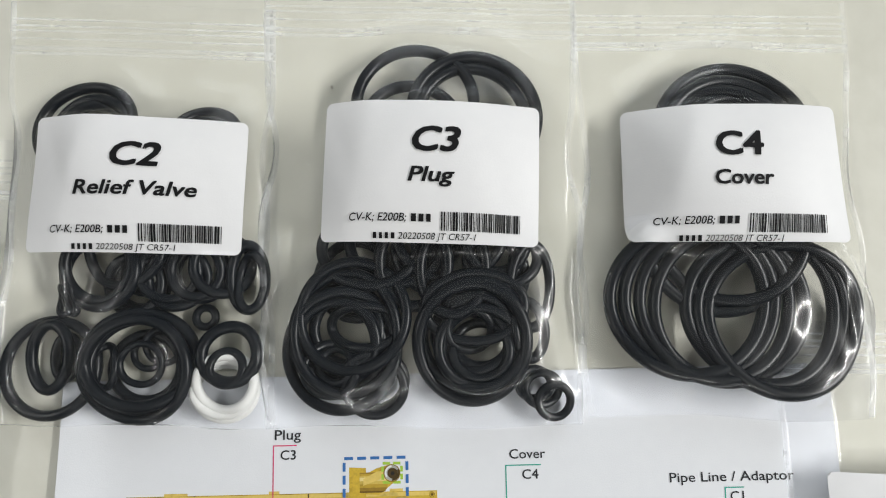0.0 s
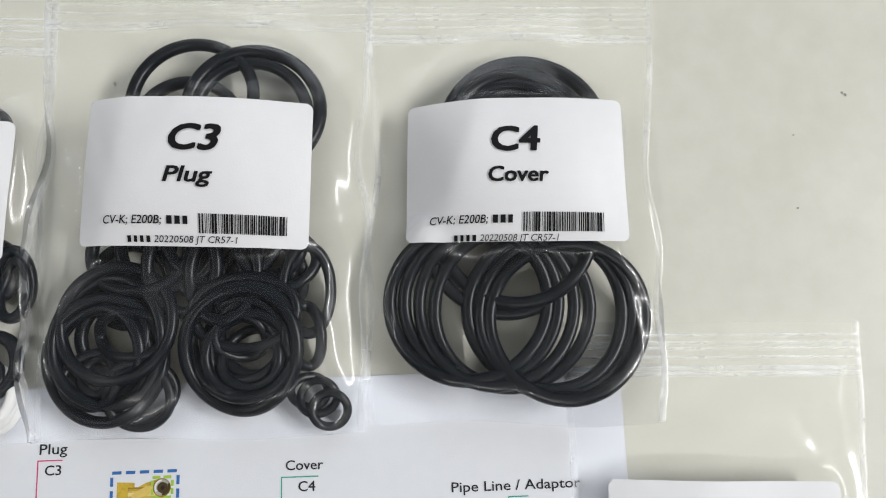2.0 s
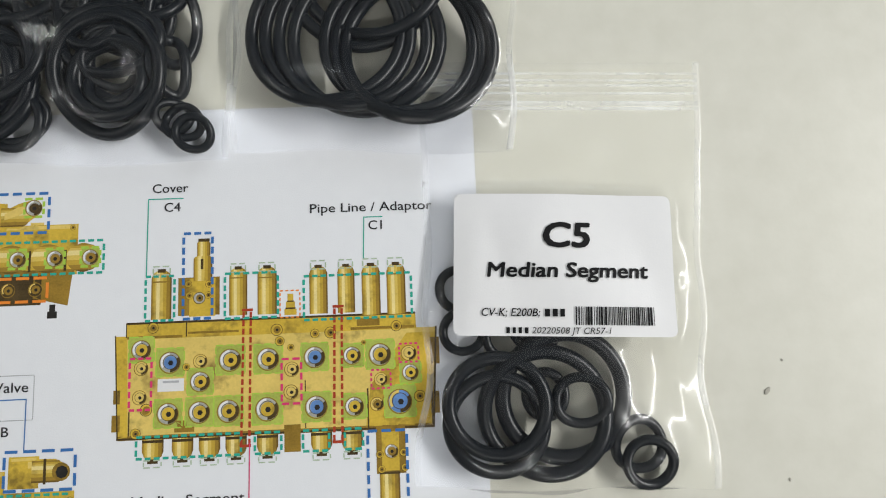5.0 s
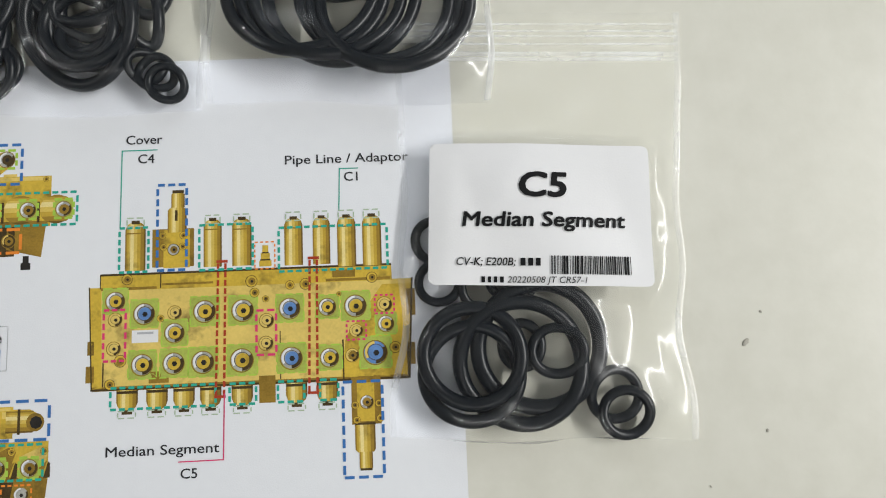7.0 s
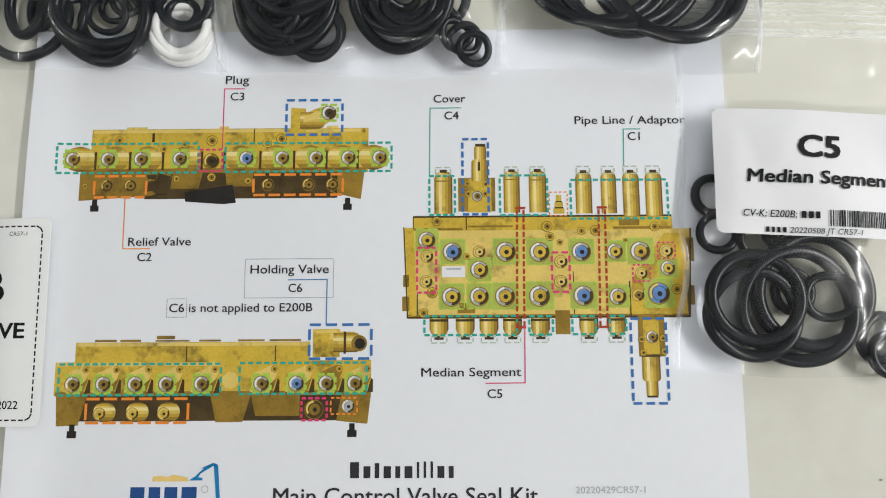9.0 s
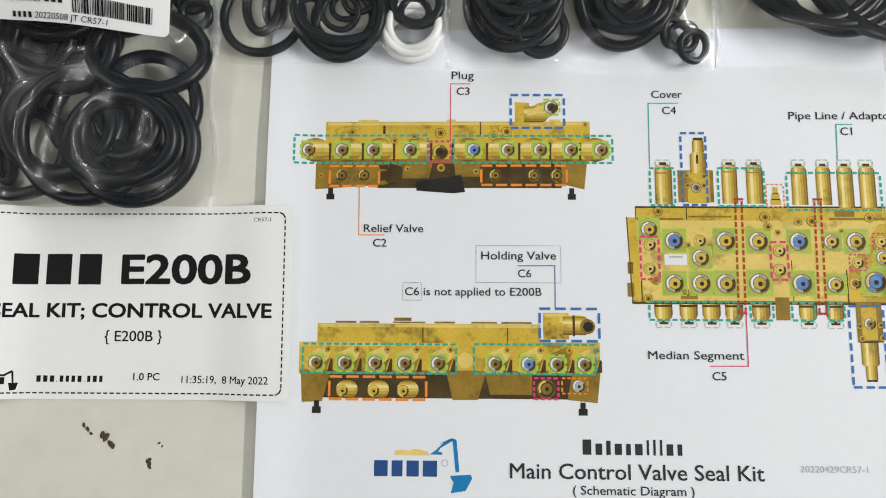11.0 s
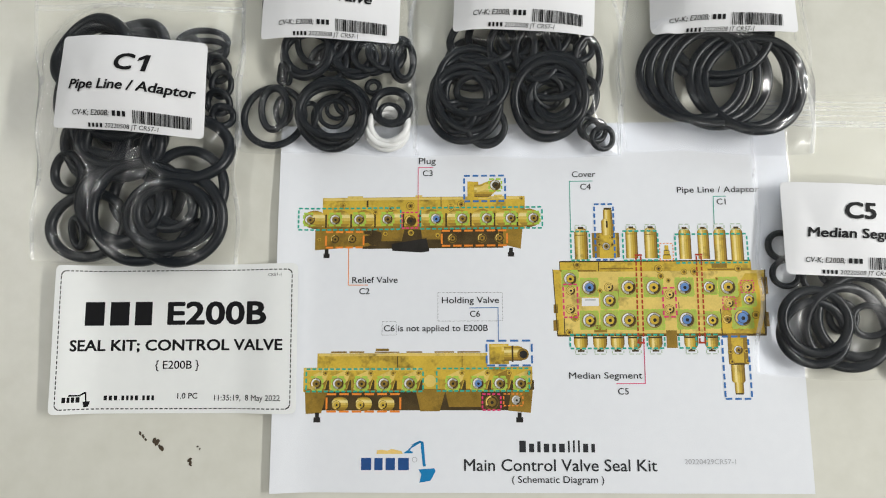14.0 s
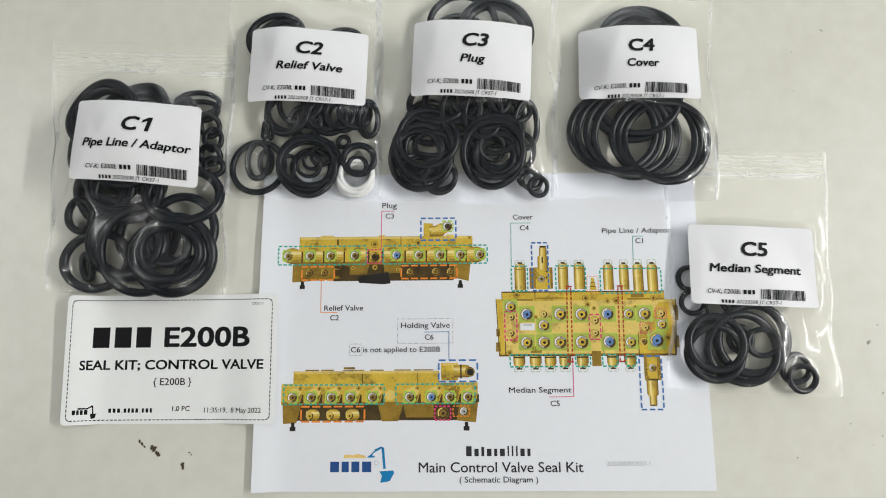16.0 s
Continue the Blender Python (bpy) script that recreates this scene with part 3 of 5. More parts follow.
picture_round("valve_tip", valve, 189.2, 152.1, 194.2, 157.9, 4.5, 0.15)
on_sheet("valve_cap", rect(189.6, 157.6, 193.9, 158.8) + rect(190.6, 147, 191.6, 151), BROWN, 5, valve)
for nx, ny, r in ((186.0, 141.6, 1.3), (193.8, 141.4, 1.3), (186.4, 137.2, 1.3), (193.6, 137.2, 1.3), (190.2, 136.2, 2.1)):
    picture_nut(above, nx, ny, r, OCHRE, NICKEL if r > 2 else YELLOW)
knob = on_sheet("knob_picture", rect(222.2, 128.4, 226.8, 130.6) + rect(222.8, 131.2, 226.2, 133.4) + rect(223.4, 133.8, 225.6, 136.4), YELLOW, 3, above)
on_sheet("knob_grooves", rect(222.6, 130.6, 226.4, 131.2) + rect(223.2, 133.3, 225.8, 133.8), BROWN, 4, knob)
for nx in (173.8, 184.6, 194.4, 204.1, 215.6, 235.5, 246.8):
    stub = picture_round("stub_picture", above, nx - 3.9, 85.2, nx + 3.9, 77.4, 1.5, 0.4)
    on_sheet("stub_band", rect(nx - 3.9, 83.6, nx + 3.9, 84.6), BROWN, 2, stub)
    on_sheet("stub_tip", rect(nx - 1.9, 76.2, nx + 1.9, 77.8), BROWN, 2, stub)
    on_sheet("sage_frame", dashed_frame(nx - 3.2, 74.9, nx + 3.2, 77.4, 0.45, 2.0, 1.0), SAGE, 8)
on_sheet("cast_stub", rect(221.8, 78.2, 227.8, 88.0), OCHRE, 2, above)
lower = on_sheet("long_valve_picture", rect(255.6, 69.0, 266.4, 86.2), OCHRE, 3, above)
on_sheet("long_valve_block", rect(257.6, 70, 264, 84), YELLOW, 4, lower)
picture_round("long_valve_body", lower, 256.6, 69.6, 264.0, 58.6, 4.2, 0.2)
picture_round("long_valve_tip", lower, 258.0, 59.2, 262.8, 52.8, 4.6, 0.15)
on_sheet("long_valve_shade", rect(258.2, 52.6, 262.6, 53.4) + rect(256.6, 68.8, 264.2, 69.6), BROWN, 5, lower)
for nx, ny, r in ((256.8, 76.0, 1.3), (265.6, 76.4, 1.3), (257.4, 70.6, 1.3), (266, 71.0, 1.3), (261.2, 77.0, 2.4)):
    picture_nut(above, nx, ny, r, OCHRE, NICKEL if r > 2 else YELLOW, 5)
for nx, ny, r, face, square in (
    (179.6, 112.6, 4.4, BLUE, 1), (201.9, 112.6, 4.6, YELLOW, 1), (216.0, 112.4, 4.6, YELLOW, 1), (233.4, 112.4, 4.4, BLUE, 1), (247.4, 112.4, 3.7, YELLOW, 1), (257.9, 112.4, 4.6, YELLOW, 1),
    (190.8, 105.1, 4.1, YELLOW, 1), (179.1, 93.9, 4.4, YELLOW, 1), (190.6, 94.0, 4.4, YELLOW, 1), (201.3, 94.0, 4.6, YELLOW, 1), (215.6, 94.1, 4.8, YELLOW, 1), (233.8, 94.1, 4.6, BLUE, 1), (247.9, 93.7, 3.9, YELLOW, 1),
    (269.1, 105.3, 3.4, YELLOW, 1), (264.9, 94.9, 5.0, BLUE, 1), (168.9, 117.6, 4.0, YELLOW, 1),
    (190.8, 112.6, 2.9, PALE, 0), (169.0, 110.8, 2.9, PALE, 0), (168.6, 100.2, 2.9, PALE, 0), (224.8, 108.3, 3.0, PALE, 0), (224.5, 99.9, 3.0, PALE, 0), (258.0, 103.2, 2.8, PALE, 0), (268.7, 112.5, 3.2, PALE, 0), (256.3, 94.2, 2.8, OCHRE, 0),
):
    if square:
        on_sheet("lime_square", rect(nx - r * 1.18, ny - r * 1.18, nx + r * 1.18, ny + r * 1.18), MOSS, 2, above)
        on_sheet("lime_frame", dashed_frame(nx - r * 1.18, ny - r * 1.18, nx + r * 1.18, ny + r * 1.18, 0.5, 3.0, 1.4), LIME, 3, above)
    nut = picture_nut(above, nx, ny, r * 0.86, face, (BLUE if r == 5.0 else NICKEL) if square else PALE)
    on_sheet("plug_band", hoop(nx, ny, r * 0.56, r * 0.61), BROWN, 7, nut)
for nx, ny, r in ((272.3, 96.5, 2.0), (171.1, 95.6, 2.1), (167.4, 87.2, 1.8), (173.1, 125.6, 1.9), (219.3, 123.1, 2.1), (220.4, 118.8, 1.7), (233.6, 121.1, 1.6), (224.5, 116.3, 1.2), (264.3, 122.8, 1.9), (239.4, 121.3, 2.0), (185.6, 110.6, 1.3), (251.8, 117.0, 0.9)):
    picture_nut(above, nx, ny, r, OCHRE, YELLOW)
on_sheet("plate_picture", rect(175.1, 101.9, 184.8, 106.5), WHITE, 3, above)
on_sheet("plate_bars", rect(177.0, 105.0, 183.0, 105.8), GREY, 4, above)
on_sheet("blue_frame", dashed_frame(184.1, 160.9, 195.0, 128.4, 1.05, 2.6, 1.2), NAVY, 8)
on_sheet("blue_frame", dashed_frame(252.5, 84.4, 266.9, 50.3, 1.05, 3.2, 1.5), NAVY, 8)
for x0, y0, x1, y1 in ((170.0, 144.9, 180.8, 128.2), (199.8, 144.9, 219.8, 127.9), (229.6, 142.8, 270.4, 126.2), (167.8, 85.8, 205.9, 78.1), (211.0, 85.6, 220.7, 78.1), (228.7, 85.6, 238.3, 78.2), (244.1, 85.6, 250.8, 78.3)):
    on_sheet("teal_frame", dashed_frame(x0, y0, x1, y1, 0.95, 2.2, 1.1), TEAL, 8)
for x0, y0, x1, y1 in ((164.8, 114.3, 172.8, 95.6), (221.0, 112.0, 228.3, 95.6)):
    on_sheet("pink_frame", dashed_frame(x0, y0, x1, y1, 0.9, 2.4, 1.2), PINK, 8)
for nx, ny in ((268.7, 112.5), (258.0, 103.2)):
    on_sheet("pink_frame", dashed_frame(nx - 3.6, ny - 3.4, nx + 3.6, ny + 3.4, 0.7, 1.2, 0.9), PINK, 8)
on_sheet("orange_frame", dashed_frame(220.6, 137.6, 228.1, 127.5, 0.5, 1.2, 0.9), ORANGE, 8)
for x in (206.0, 240.2):
    on_sheet("dark_red_frame", dashes(x, 81.4, x + 0.9, 130.4, 0.9, 2.2, 0.9) + dashes(x + 3.0, 81.4, x + 3.6, 130.4, 0.9, 2.2, 0.9) + rect(x + 0.2, 130.4, x + 4.4, 131.4) + rect(x - 0.6, 80.6, x + 3.6, 81.6), MAROON, 8)

# captions and pointer lines
for words, x0, x1, base, cap in (("Plug", 82.0, 92.1, 186.2, 3.7), ("C3", 84.3, 90.2, 178.8, 3.5), ("Relief Valve", 43.4, 69.8, 115.9, 3.5), ("C2", 47.6, 53.6, 109.4, 3.5), ("Holding Valve", 95.3, 128.0, 103.9, 3.6), ("C6", 111.3, 117.1, 96.1, 3.5), ("C6 is not applied to E200B", 62.0, 121.5, 88.1, 3.5), ("Cover", 171.9, 185.6, 177.2, 3.5), ("C4", 176.5, 182.7, 169.7, 3.5), ("Pipe Line / Adaptor", 232.3, 279.4, 167.2, 3.5), ("C1", 254.7, 259.9, 160.0, 3.5), ("Median Segment", 166.5, 207.3, 61.4, 3.5), ("C5", 193.4, 199.4, 52.7, 3.5)):
    sheet_words("caption_text", words, x0, x1, base, cap)
sheet_words("title_text", "Main Control Valve Seal Kit", 107.2, 213.0, 11.6, 6.3, SOFT, 0.02)
sheet_words("subtitle_text", "( Schematic Diagram )", 133.5, 183.8, 5.4, 3.6, SOFT, 0.015)
sheet_words("code_text", "20220429CR57-1", 228.0, 255.8, 15.4, 2.6, GREY, 0.0)
for outline in letter_bars(137.9, 179.4, 21.6, (6.2, 4.6, 5.8, 4.6, 4.6, 4.6, 6.2, 6.4, 6.4, 4.6, 4.6), (1.1, 0.85, 0.55, 0.9, 0.6, 0.95, 0.3, 0.3, 0.3, 0.85, 0.6), 0.55):
    on_sheet("title_bar", [outline], SOFT, 5)
line = 0.4
on_sheet("pink_pointer", stroke([(90.3, 184.0), (81.6, 184.0), (81.6, 157.4)], line), PINK, 6)
on_sheet("orange_pointer", stroke([(41.0, 136.3), (41.2, 114.7), (52.4, 114.7)], line), ORANGE, 6)
on_sheet("blue_pointer", stroke([(111.2, 101.2), (127.4, 101.3), (127.3, 83.1)], line), NAVY, 6)
on_sheet("teal_pointer", stroke([(183.6, 174.8), (170.4, 174.8), (170.1, 145.1)], line), TEAL, 6)
on_sheet("green_pointer", stroke([(260.0, 164.9), (253.0, 164.9), (252.5, 149.1)], line), TEAL, 6)
on_sheet("red_pointer", stroke([(209.1, 82.0), (208.8, 58.7), (192.8, 58.6)], line), PINK, 9)
on_sheet("dotted_frame", dashed_frame(93.0, 110.0, 130.0, 93.8, 0.28, 0.35, 0.45), SOFT, 5)
on_sheet("dotted_frame", dashed_frame(61.0, 93.6, 69.2, 86.0, 0.28, 0.35, 0.45), SOFT, 5)
# the maker's mark as plain shapes
for outline in letter_bars(50.0, 76.6, 12.0, (6.5,) * 4, (1, 0.8, 0.9, 1.05), 0.3):
    on_sheet("logo_bar", [outline], LOGO_NAVY, 5)
on_sheet("logo_heap", [[(58.6, 20.7), (73.2, 20.7), (72.5, 22.2), (69, 21.9), (67, 23.3), (64.6, 22.4), (62, 22.9), (58.8, 22.6)]], LOGO_SAND, 5)
on_sheet("logo_arm", [[(73.4, 21.0), (78.8, 21.0), (78.6, 22.0), (75.4, 22.4)], [(75.4, 22.2), (77.0, 22.2), (79.4, 26.0), (82.6, 27.6), (82.6, 26.4), (80.2, 25.0), (78.2, 22.2)][:5], [(77.4, 25.4), (82.8, 27.8), (84.6, 27.2), (84.4, 26.2), (82.6, 26.6)], [(83.0, 27.4), (84.8, 26.8), (86.0, 14.0), (84.4, 14.0)]], LOGO_BLUE, 5)
on_sheet("logo_bucket", [[(81.9, 12.4), (90.8, 13.0), (91.4, 11.4), (88.6, 6.4), (82.4, 5.4), (83.6, 9.8)]], LOGO_BLUE, 6)
on_sheet("logo_ring", hoop(79.8, 17.6, 1.15, 1.45), GREY, 5)

# ---- the kit card ----
card = thing("kit_card", "white seal kit card with dashed black border and bold black text", "label card")


def card_spot(u, v):
    """Card coordinates (from its lower left corner) to the table; the curl draws its left edge in."""
    u, v = np.asarray(u, float), np.asarray(v, float)
    a = math.radians(0.15)
    u = u + 5.0 * smoothstep(33 - u, 0, 33) ** 1.5
    return -130.9 + u * math.cos(a) - v * math.sin(a) - 0.008 * v, 42.4 + u * math.sin(a) + v * math.cos(a)


def card_height(x, y):
    x, y = np.asarray(x, float), np.asarray(y, float)
    return 0.35 + 3.6 * smoothstep(x, -26, 2) + 7.5 * smoothstep(-x, 96, 127) ** 1.5 * (0.8 + 0.2 * smoothstep(y, 45, 125))


leaf("card", 144.4, 84.6, 72, 40, lambda u, v: card_spot(u + 72.2, v + 42.3), card_height, 0.28, CARD, card, 3.0)


def on_card(name, bm_or_shapes, mat=BLACK, longest=5.0):
    if isinstance(bm_or_shapes, list):
        return printed(name, bm_or_shapes, mat, card, card_spot, card_height, 0.05, "", longest)
    return lay(name, bm_or_shapes, mat, card, card_spot, card_height, 0.05, "", longest)


def rounded_dashes(x0, y0, x1, y1, r, w, dash, gap):
    out = dashes(x0 + r, y0, x1 - r, y0, w, dash, gap) + dashes(x0 + r, y1, x1 - r, y1, w, dash, gap) + dashes(x0, y0 + r, x0, y1 - r, w, dash, gap) + dashes(x1, y0 + r, x1, y1 - r, w, dash, gap)
    for cx, cy, a in ((x0 + r, y0 + r, 180), (x1 - r, y0 + r, 270), (x1 - r, y1 - r, 0), (x0 + r, y1 - r, 90)):
        pts = [(cx + r * math.cos(radians(a + d)), cy + r * math.sin(radians(a + d))) for d in (12, 45, 78)]
        out += stroke(pts, w)
    return out


on_card("border", rounded_dashes(3.4, 2.6, 141.0, 81.2, 2.8, 0.6, 1.9, 0.9))
for outline in letter_bars(19.4, 58.6, 49.6, (13.6,) * 3, (1, 1, 0.9), 0.3):
    on_card("heading_bar", [outline])
on_card("heading_text", lettering("E200B", 67.6, 126.4, 49.6, 13.6, 0.085))
on_card("kit_text", lettering("SEAL KIT; CONTROL VALVE", 10.8, 136.2, 35.0, 6.5, 0.075))
on_card("model_text", lettering("{ E200B }", 61.8, 87.2, 24.8, 4.6, 0.025))
tagged(on_card("address_bars", letter_bars(32.9, 62.0, 7.3, (2.7,) * 3 + (0.5,) + (2.7,) * 4 + (0.5,) + (2.7,) * 3, (1.2, 1.2, 1.2, 0.2, 1, 0.9, 1, 1.1, 0.2, 0.9, 1.1, 0.9), 0.7)), kind="stuff")
on_card("count_text", lettering("1.0 PC", 75.4, 87.0, 8.1, 3.2, 0.04))
on_card("date_text", lettering("11:35:19,  8 May 2022", 96.6, 135.4, 7.0, 3.2, 0.02))
on_card("code_text", lettering("CR57-1", 126.9, 134.7, 77.3, 1.7))
for outline in letter_bars(7.6, 19.0, 6.4, (3.0,) * 4, (1, 0.8, 0.9, 1.05), 0.35):
    on_card("logo_bar", [outline])
on_card("logo_arm", [[(11.4, 9.8), (19.6, 9.8), (19.4, 10.6), (12, 10.8)], [(18.0, 10.4), (22.2, 12.4), (22.6, 11.4), (18.6, 9.8)], [(21.8, 12.2), (22.8, 11.8), (23.2, 6.8), (22.4, 6.8)], [(20.8, 6.8), (25.2, 7.0), (24.2, 4.0), (21.6, 3.6)]])

# ---- the bags of rings ----
# A height map of the table, 1 mm a cell, on which rings, film and labels are laid one after another.
X0, Y0, NX, NY = -190, 30, 630, 370
GX, GY = np.meshgrid(np.arange(NX) + X0, np.arange(NY) + Y0)
pile = np.where((GX >= 0) & (GX <= 297) & (GY <= 210), sheet_height(GX, GY), 0.0)
pile = np.where((GX >= -131) & (GX <= 13) & (GY >= 42) & (GY <= 127), np.maximum(pile, card_height(GX, GY)), pile)


def sample(field, x, y):
    fx, fy = np.clip(np.asarray(x, float) - X0, 0, NX - 1.01), np.clip(np.asarray(y, float) - Y0, 0, NY - 1.01)
    i, j = fx.astype(int), fy.astype(int)
    u, v = fx - i, fy - j
    return field[j, i] * (1 - u) * (1 - v) + field[j, i + 1] * u * (1 - v) + field[j + 1, i] * (1 - u) * v + field[j + 1, i + 1] * u * v


def blur(field, times):
    for _ in range(times):
        p = np.pad(field, 1, mode="edge")
        field = (p[:-2, 1:-1] + p[2:, 1:-1] + p[1:-1, :-2] + p[1:-1, 2:] + 2 * field) / 6
    return field


def widen(field, times):
    for _ in range(times):
        p = np.pad(field, 1, mode="edge")
        field = np.maximum.reduce([p[:-2, 1:-1], p[2:, 1:-1], p[1:-1, :-2], p[1:-1, 2:], field])
    return field


def lay_ring(ring, group, colour_label, mat, deep, squash=0.7):
    """One ring, slightly out of round, sagging over what lies under it."""
    x, y, radius, r = ring[:4]
    ratio, turn = ring[4:6] if len(ring) > 4 else (random.uniform(0.95, 1.0), random.uniform(0, 180))
    n, m = (56 if radius > 12 else 36), 12
    th = np.arange(n) * 2 * math.pi / n
    c, s = math.cos(radians(turn)), math.sin(radians(turn))
    wob = 1 + 0.007 * np.sin(3 * th + random.uniform(0, 6)) + 0.012 * np.sin(2 * th + random.uniform(0, 6))
    a, b = radius * wob * np.cos(th), radius * ratio * wob * np.sin(th)
    px, py = x + a * c - b * s, y + a * s + b * c
    under = sample(pile, px, py)
    basis = np.stack([np.ones(n), np.cos(th), np.sin(th), np.cos(2 * th), np.sin(2 * th)], 1)
    fit = basis @ np.linalg.lstsq(basis, under, rcond=None)[0]
    rest = np.maximum(fit + squash * max(0.0, float((under - fit).max())), 0.3)
    rest = deep * (1 - np.exp(-rest / deep))
    pz = rest + r
    mid = np.stack([px, py, pz], 1)
    ahead = np.roll(mid, -1, 0) - np.roll(mid, 1, 0)
    ahead /= np.linalg.norm(ahead, axis=1)[:, None]
    out = np.cross(ahead, np.array([0, 0, 1.0]))
    out /= np.linalg.norm(out, axis=1)[:, None]
    up = np.cross(out, ahead)
    ph = np.arange(m) * 2 * math.pi / m
    tube = mid[:, None] + r * (np.cos(ph)[None, :, None] * out[:, None] + np.sin(ph)[None, :, None] * up[:, None])
    origin = np.array([x, y, float(rest.min())])
    faces = [(i * m + j, ((i + 1) % n) * m + j, ((i + 1) % n) * m + (j + 1) % m, i * m + (j + 1) % m) for i in range(n) for j in range(m)]
    ob = mesh_part("o_ring", (tube - origin).reshape(-1, 3), faces, mat)
    ob.location = origin * MM
    tagged(ob, colour_label, "o-ring", group)
    # mark it on the pile
    fine = np.linspace(0, 2 * math.pi, 240, endpoint=False)
    fx, fy, fz = np.interp(fine, np.append(th, 2 * math.pi), np.append(px, px[0])), np.interp(fine, np.append(th, 2 * math.pi), np.append(py, py[0])), np.interp(fine, np.append(th, 2 * math.pi), np.append(pz, pz[0]))
    k = int(math.ceil(r))
    for dx in range(-k, k + 1):
        for dy in range(-k, k + 1):
            ix, iy = np.round(fx).astype(int) + dx - X0, np.round(fy).astype(int) + dy - Y0
            d2 = (ix + X0 - fx) ** 2 + (iy + Y0 - fy) ** 2
            ok = (d2 < r * r) & (ix >= 0) & (ix < NX) & (iy >= 0) & (iy < NY)
            np.maximum.at(pile, (iy[ok], ix[ok]), (fz + np.sqrt(np.maximum(r * r - d2, 0)))[ok])
    return ob


# how high the air and the rings lift each label: its corners (upper left, upper right, lower right, lower left) and its middle above them
LIFT = {"C1": (31, 28, 20, 28, 8), "C2": (18, 9, 9, 15, 7), "C3": (22, 18, 16, 19, 8), "C4": (14, 15, 19, 13, 8), "C5": (8, 6, 10, 11, 2)}
# a soft fold in each label: its place along the upper and lower edge, and the slope beyond it
FOLD = {"C1": (-30, -34, 0.16), "C2": (-20, -27, 0.22), "C3": (-24, -31, 0.26), "C4": (-14, -27, 0.3), "C5": (-31, -36, 0.2)}
# how far the print sits from the middle of each label
SHIFT = {"C1": (2.4, 0.0), "C2": (1.6, 0.0), "C3": (1.5, 0.2), "C4": (-0.8, -0.9), "C5": (0.2, 0.0)}


def zip_bag(code, name, corners, zip_at, spot, size, turn, rings, whites, label, words, wave, deep, ridges):
    """A clear zip bag: rings inside, film over them, a printed label on the film."""
    global pile
    (xa, ya), (xb, yb), (xc, yc), (xd, yd) = corners  # upper left, upper right, lower right, lower left

    def quad(u, v):
        """u from left to right, v from the top down, both 0 to 1."""
        u, v = np.asarray(u, float), np.asarray(v, float)
        bow = 1.6 * np.sin(v * math.pi * 3 + wave) * (1 - 2 * u) * v + 0.8 * np.sin(v * 23 + wave * 2) * (1 - 2 * u) * smoothstep(v, 0.15, 0.3)
        x = (xa * (1 - u) + xb * u) * (1 - v) + (xd * (1 - u) + xc * u) * v + (bow + (1 - 2 * u) * (3.6 * np.exp(-((v - 0.4) / 0.13) ** 2) + 2.0 * np.exp(-((v - 0.72) / 0.12) ** 2))) * np.abs(1 - 2 * u) ** 3
        y = (ya * (1 - u) + yb * u) * (1 - v) + (yd * (1 - u) + yc * u) * v + 0.9 * np.sin(u * 9 + wave) * v ** 6
        return x, y

    bag = thing("zip_bag", label, "plastic bag", "zip bags of seals")
    nu, nv = 150, 210
    us, vs = np.meshgrid(np.linspace(0, 1, nu + 1), np.linspace(0, 1, nv + 1))
    fx, fy = quad(us, vs)
    grid_faces = [(j * (nu + 1) + i, (j + 1) * (nu + 1) + i, (j + 1) * (nu + 1) + i + 1, j * (nu + 1) + i + 1) for j in range(nv) for i in range(nu)]
    floor_of = blur(pile, 6)
    low = np.maximum(sample(floor_of, fx, fy), sample(pile, fx, fy)) + 0.35
    back = mesh_part("back_film", np.stack([fx, fy, low], -1).reshape(-1, 3), grid_faces, FILM, bag)
    back.visible_shadow = False
    # the quadrilateral on the height map
    pts = [(xa, ya), (xd, yd), (xc, yc), (xb, yb)]
    room = np.full(pile.shape, 1e9)
    for (x1, y1), (x2, y2) in zip(pts, pts[1:] + pts[:1]):
        room = np.minimum(room, ((x2 - x1) * (GY - y1) - (y2 - y1) * (GX - x1)) / math.hypot(x2 - x1, y2 - y1))
    inside = room > 0
    base = np.where(inside, np.maximum(floor_of, pile) + 0.45, pile)
    pile = base.copy()
    for k, ring in enumerate(rings):
        white = k in whites
        lay_ring(ring, "rings in the " + code + " bag", ("white plastic backup ring" if white else "black rubber o-ring") + " inside the clear " + code + " bag", PTFE if white else RUBBER, deep)
    # the label's place
    cx, cy = spot
    w, h = size
    ca, sa = math.cos(radians(turn)), math.sin(radians(turn))

    def spot_of(u, v):
        u, v = np.asarray(u, float), np.asarray(v, float)
        return cx + u * ca - v * sa, cy + u * sa + v * ca

    lu, lv = (GX - cx) * ca + (GY - cy) * sa, -(GX - cx) * sa + (GY - cy) * ca
    under = (np.abs(lu) < w / 2 + 0.5) & (np.abs(lv) < h / 2 + 0.5)
    # film as a stretched skin over the rings
    rows, cols = np.where(inside)
    cut = np.s_[rows.min() - 1:rows.max() + 2, cols.min() - 1:cols.max() + 2]
    floor_cut, solid, hold = base[cut], pile[cut] + 0.35, inside[cut]
    taut = np.where(hold, np.maximum(blur(widen(solid, 7), 30) * smoothstep(room[cut], 2, 12), solid), solid)
    skin = taut.copy()
    for _ in range(60):
        skin = np.where(hold, np.maximum(blur(skin, 2), solid), solid)
    skin = np.where(hold, np.maximum(blur(np.maximum(skin, taut), 12), solid), solid)
    # the label is stiffer: a gently bent card over the heap
    cu, cv = np.clip(lu[cut] / w, -0.6, 0.6), np.clip(lv[cut] / h, -0.6, 0.6)
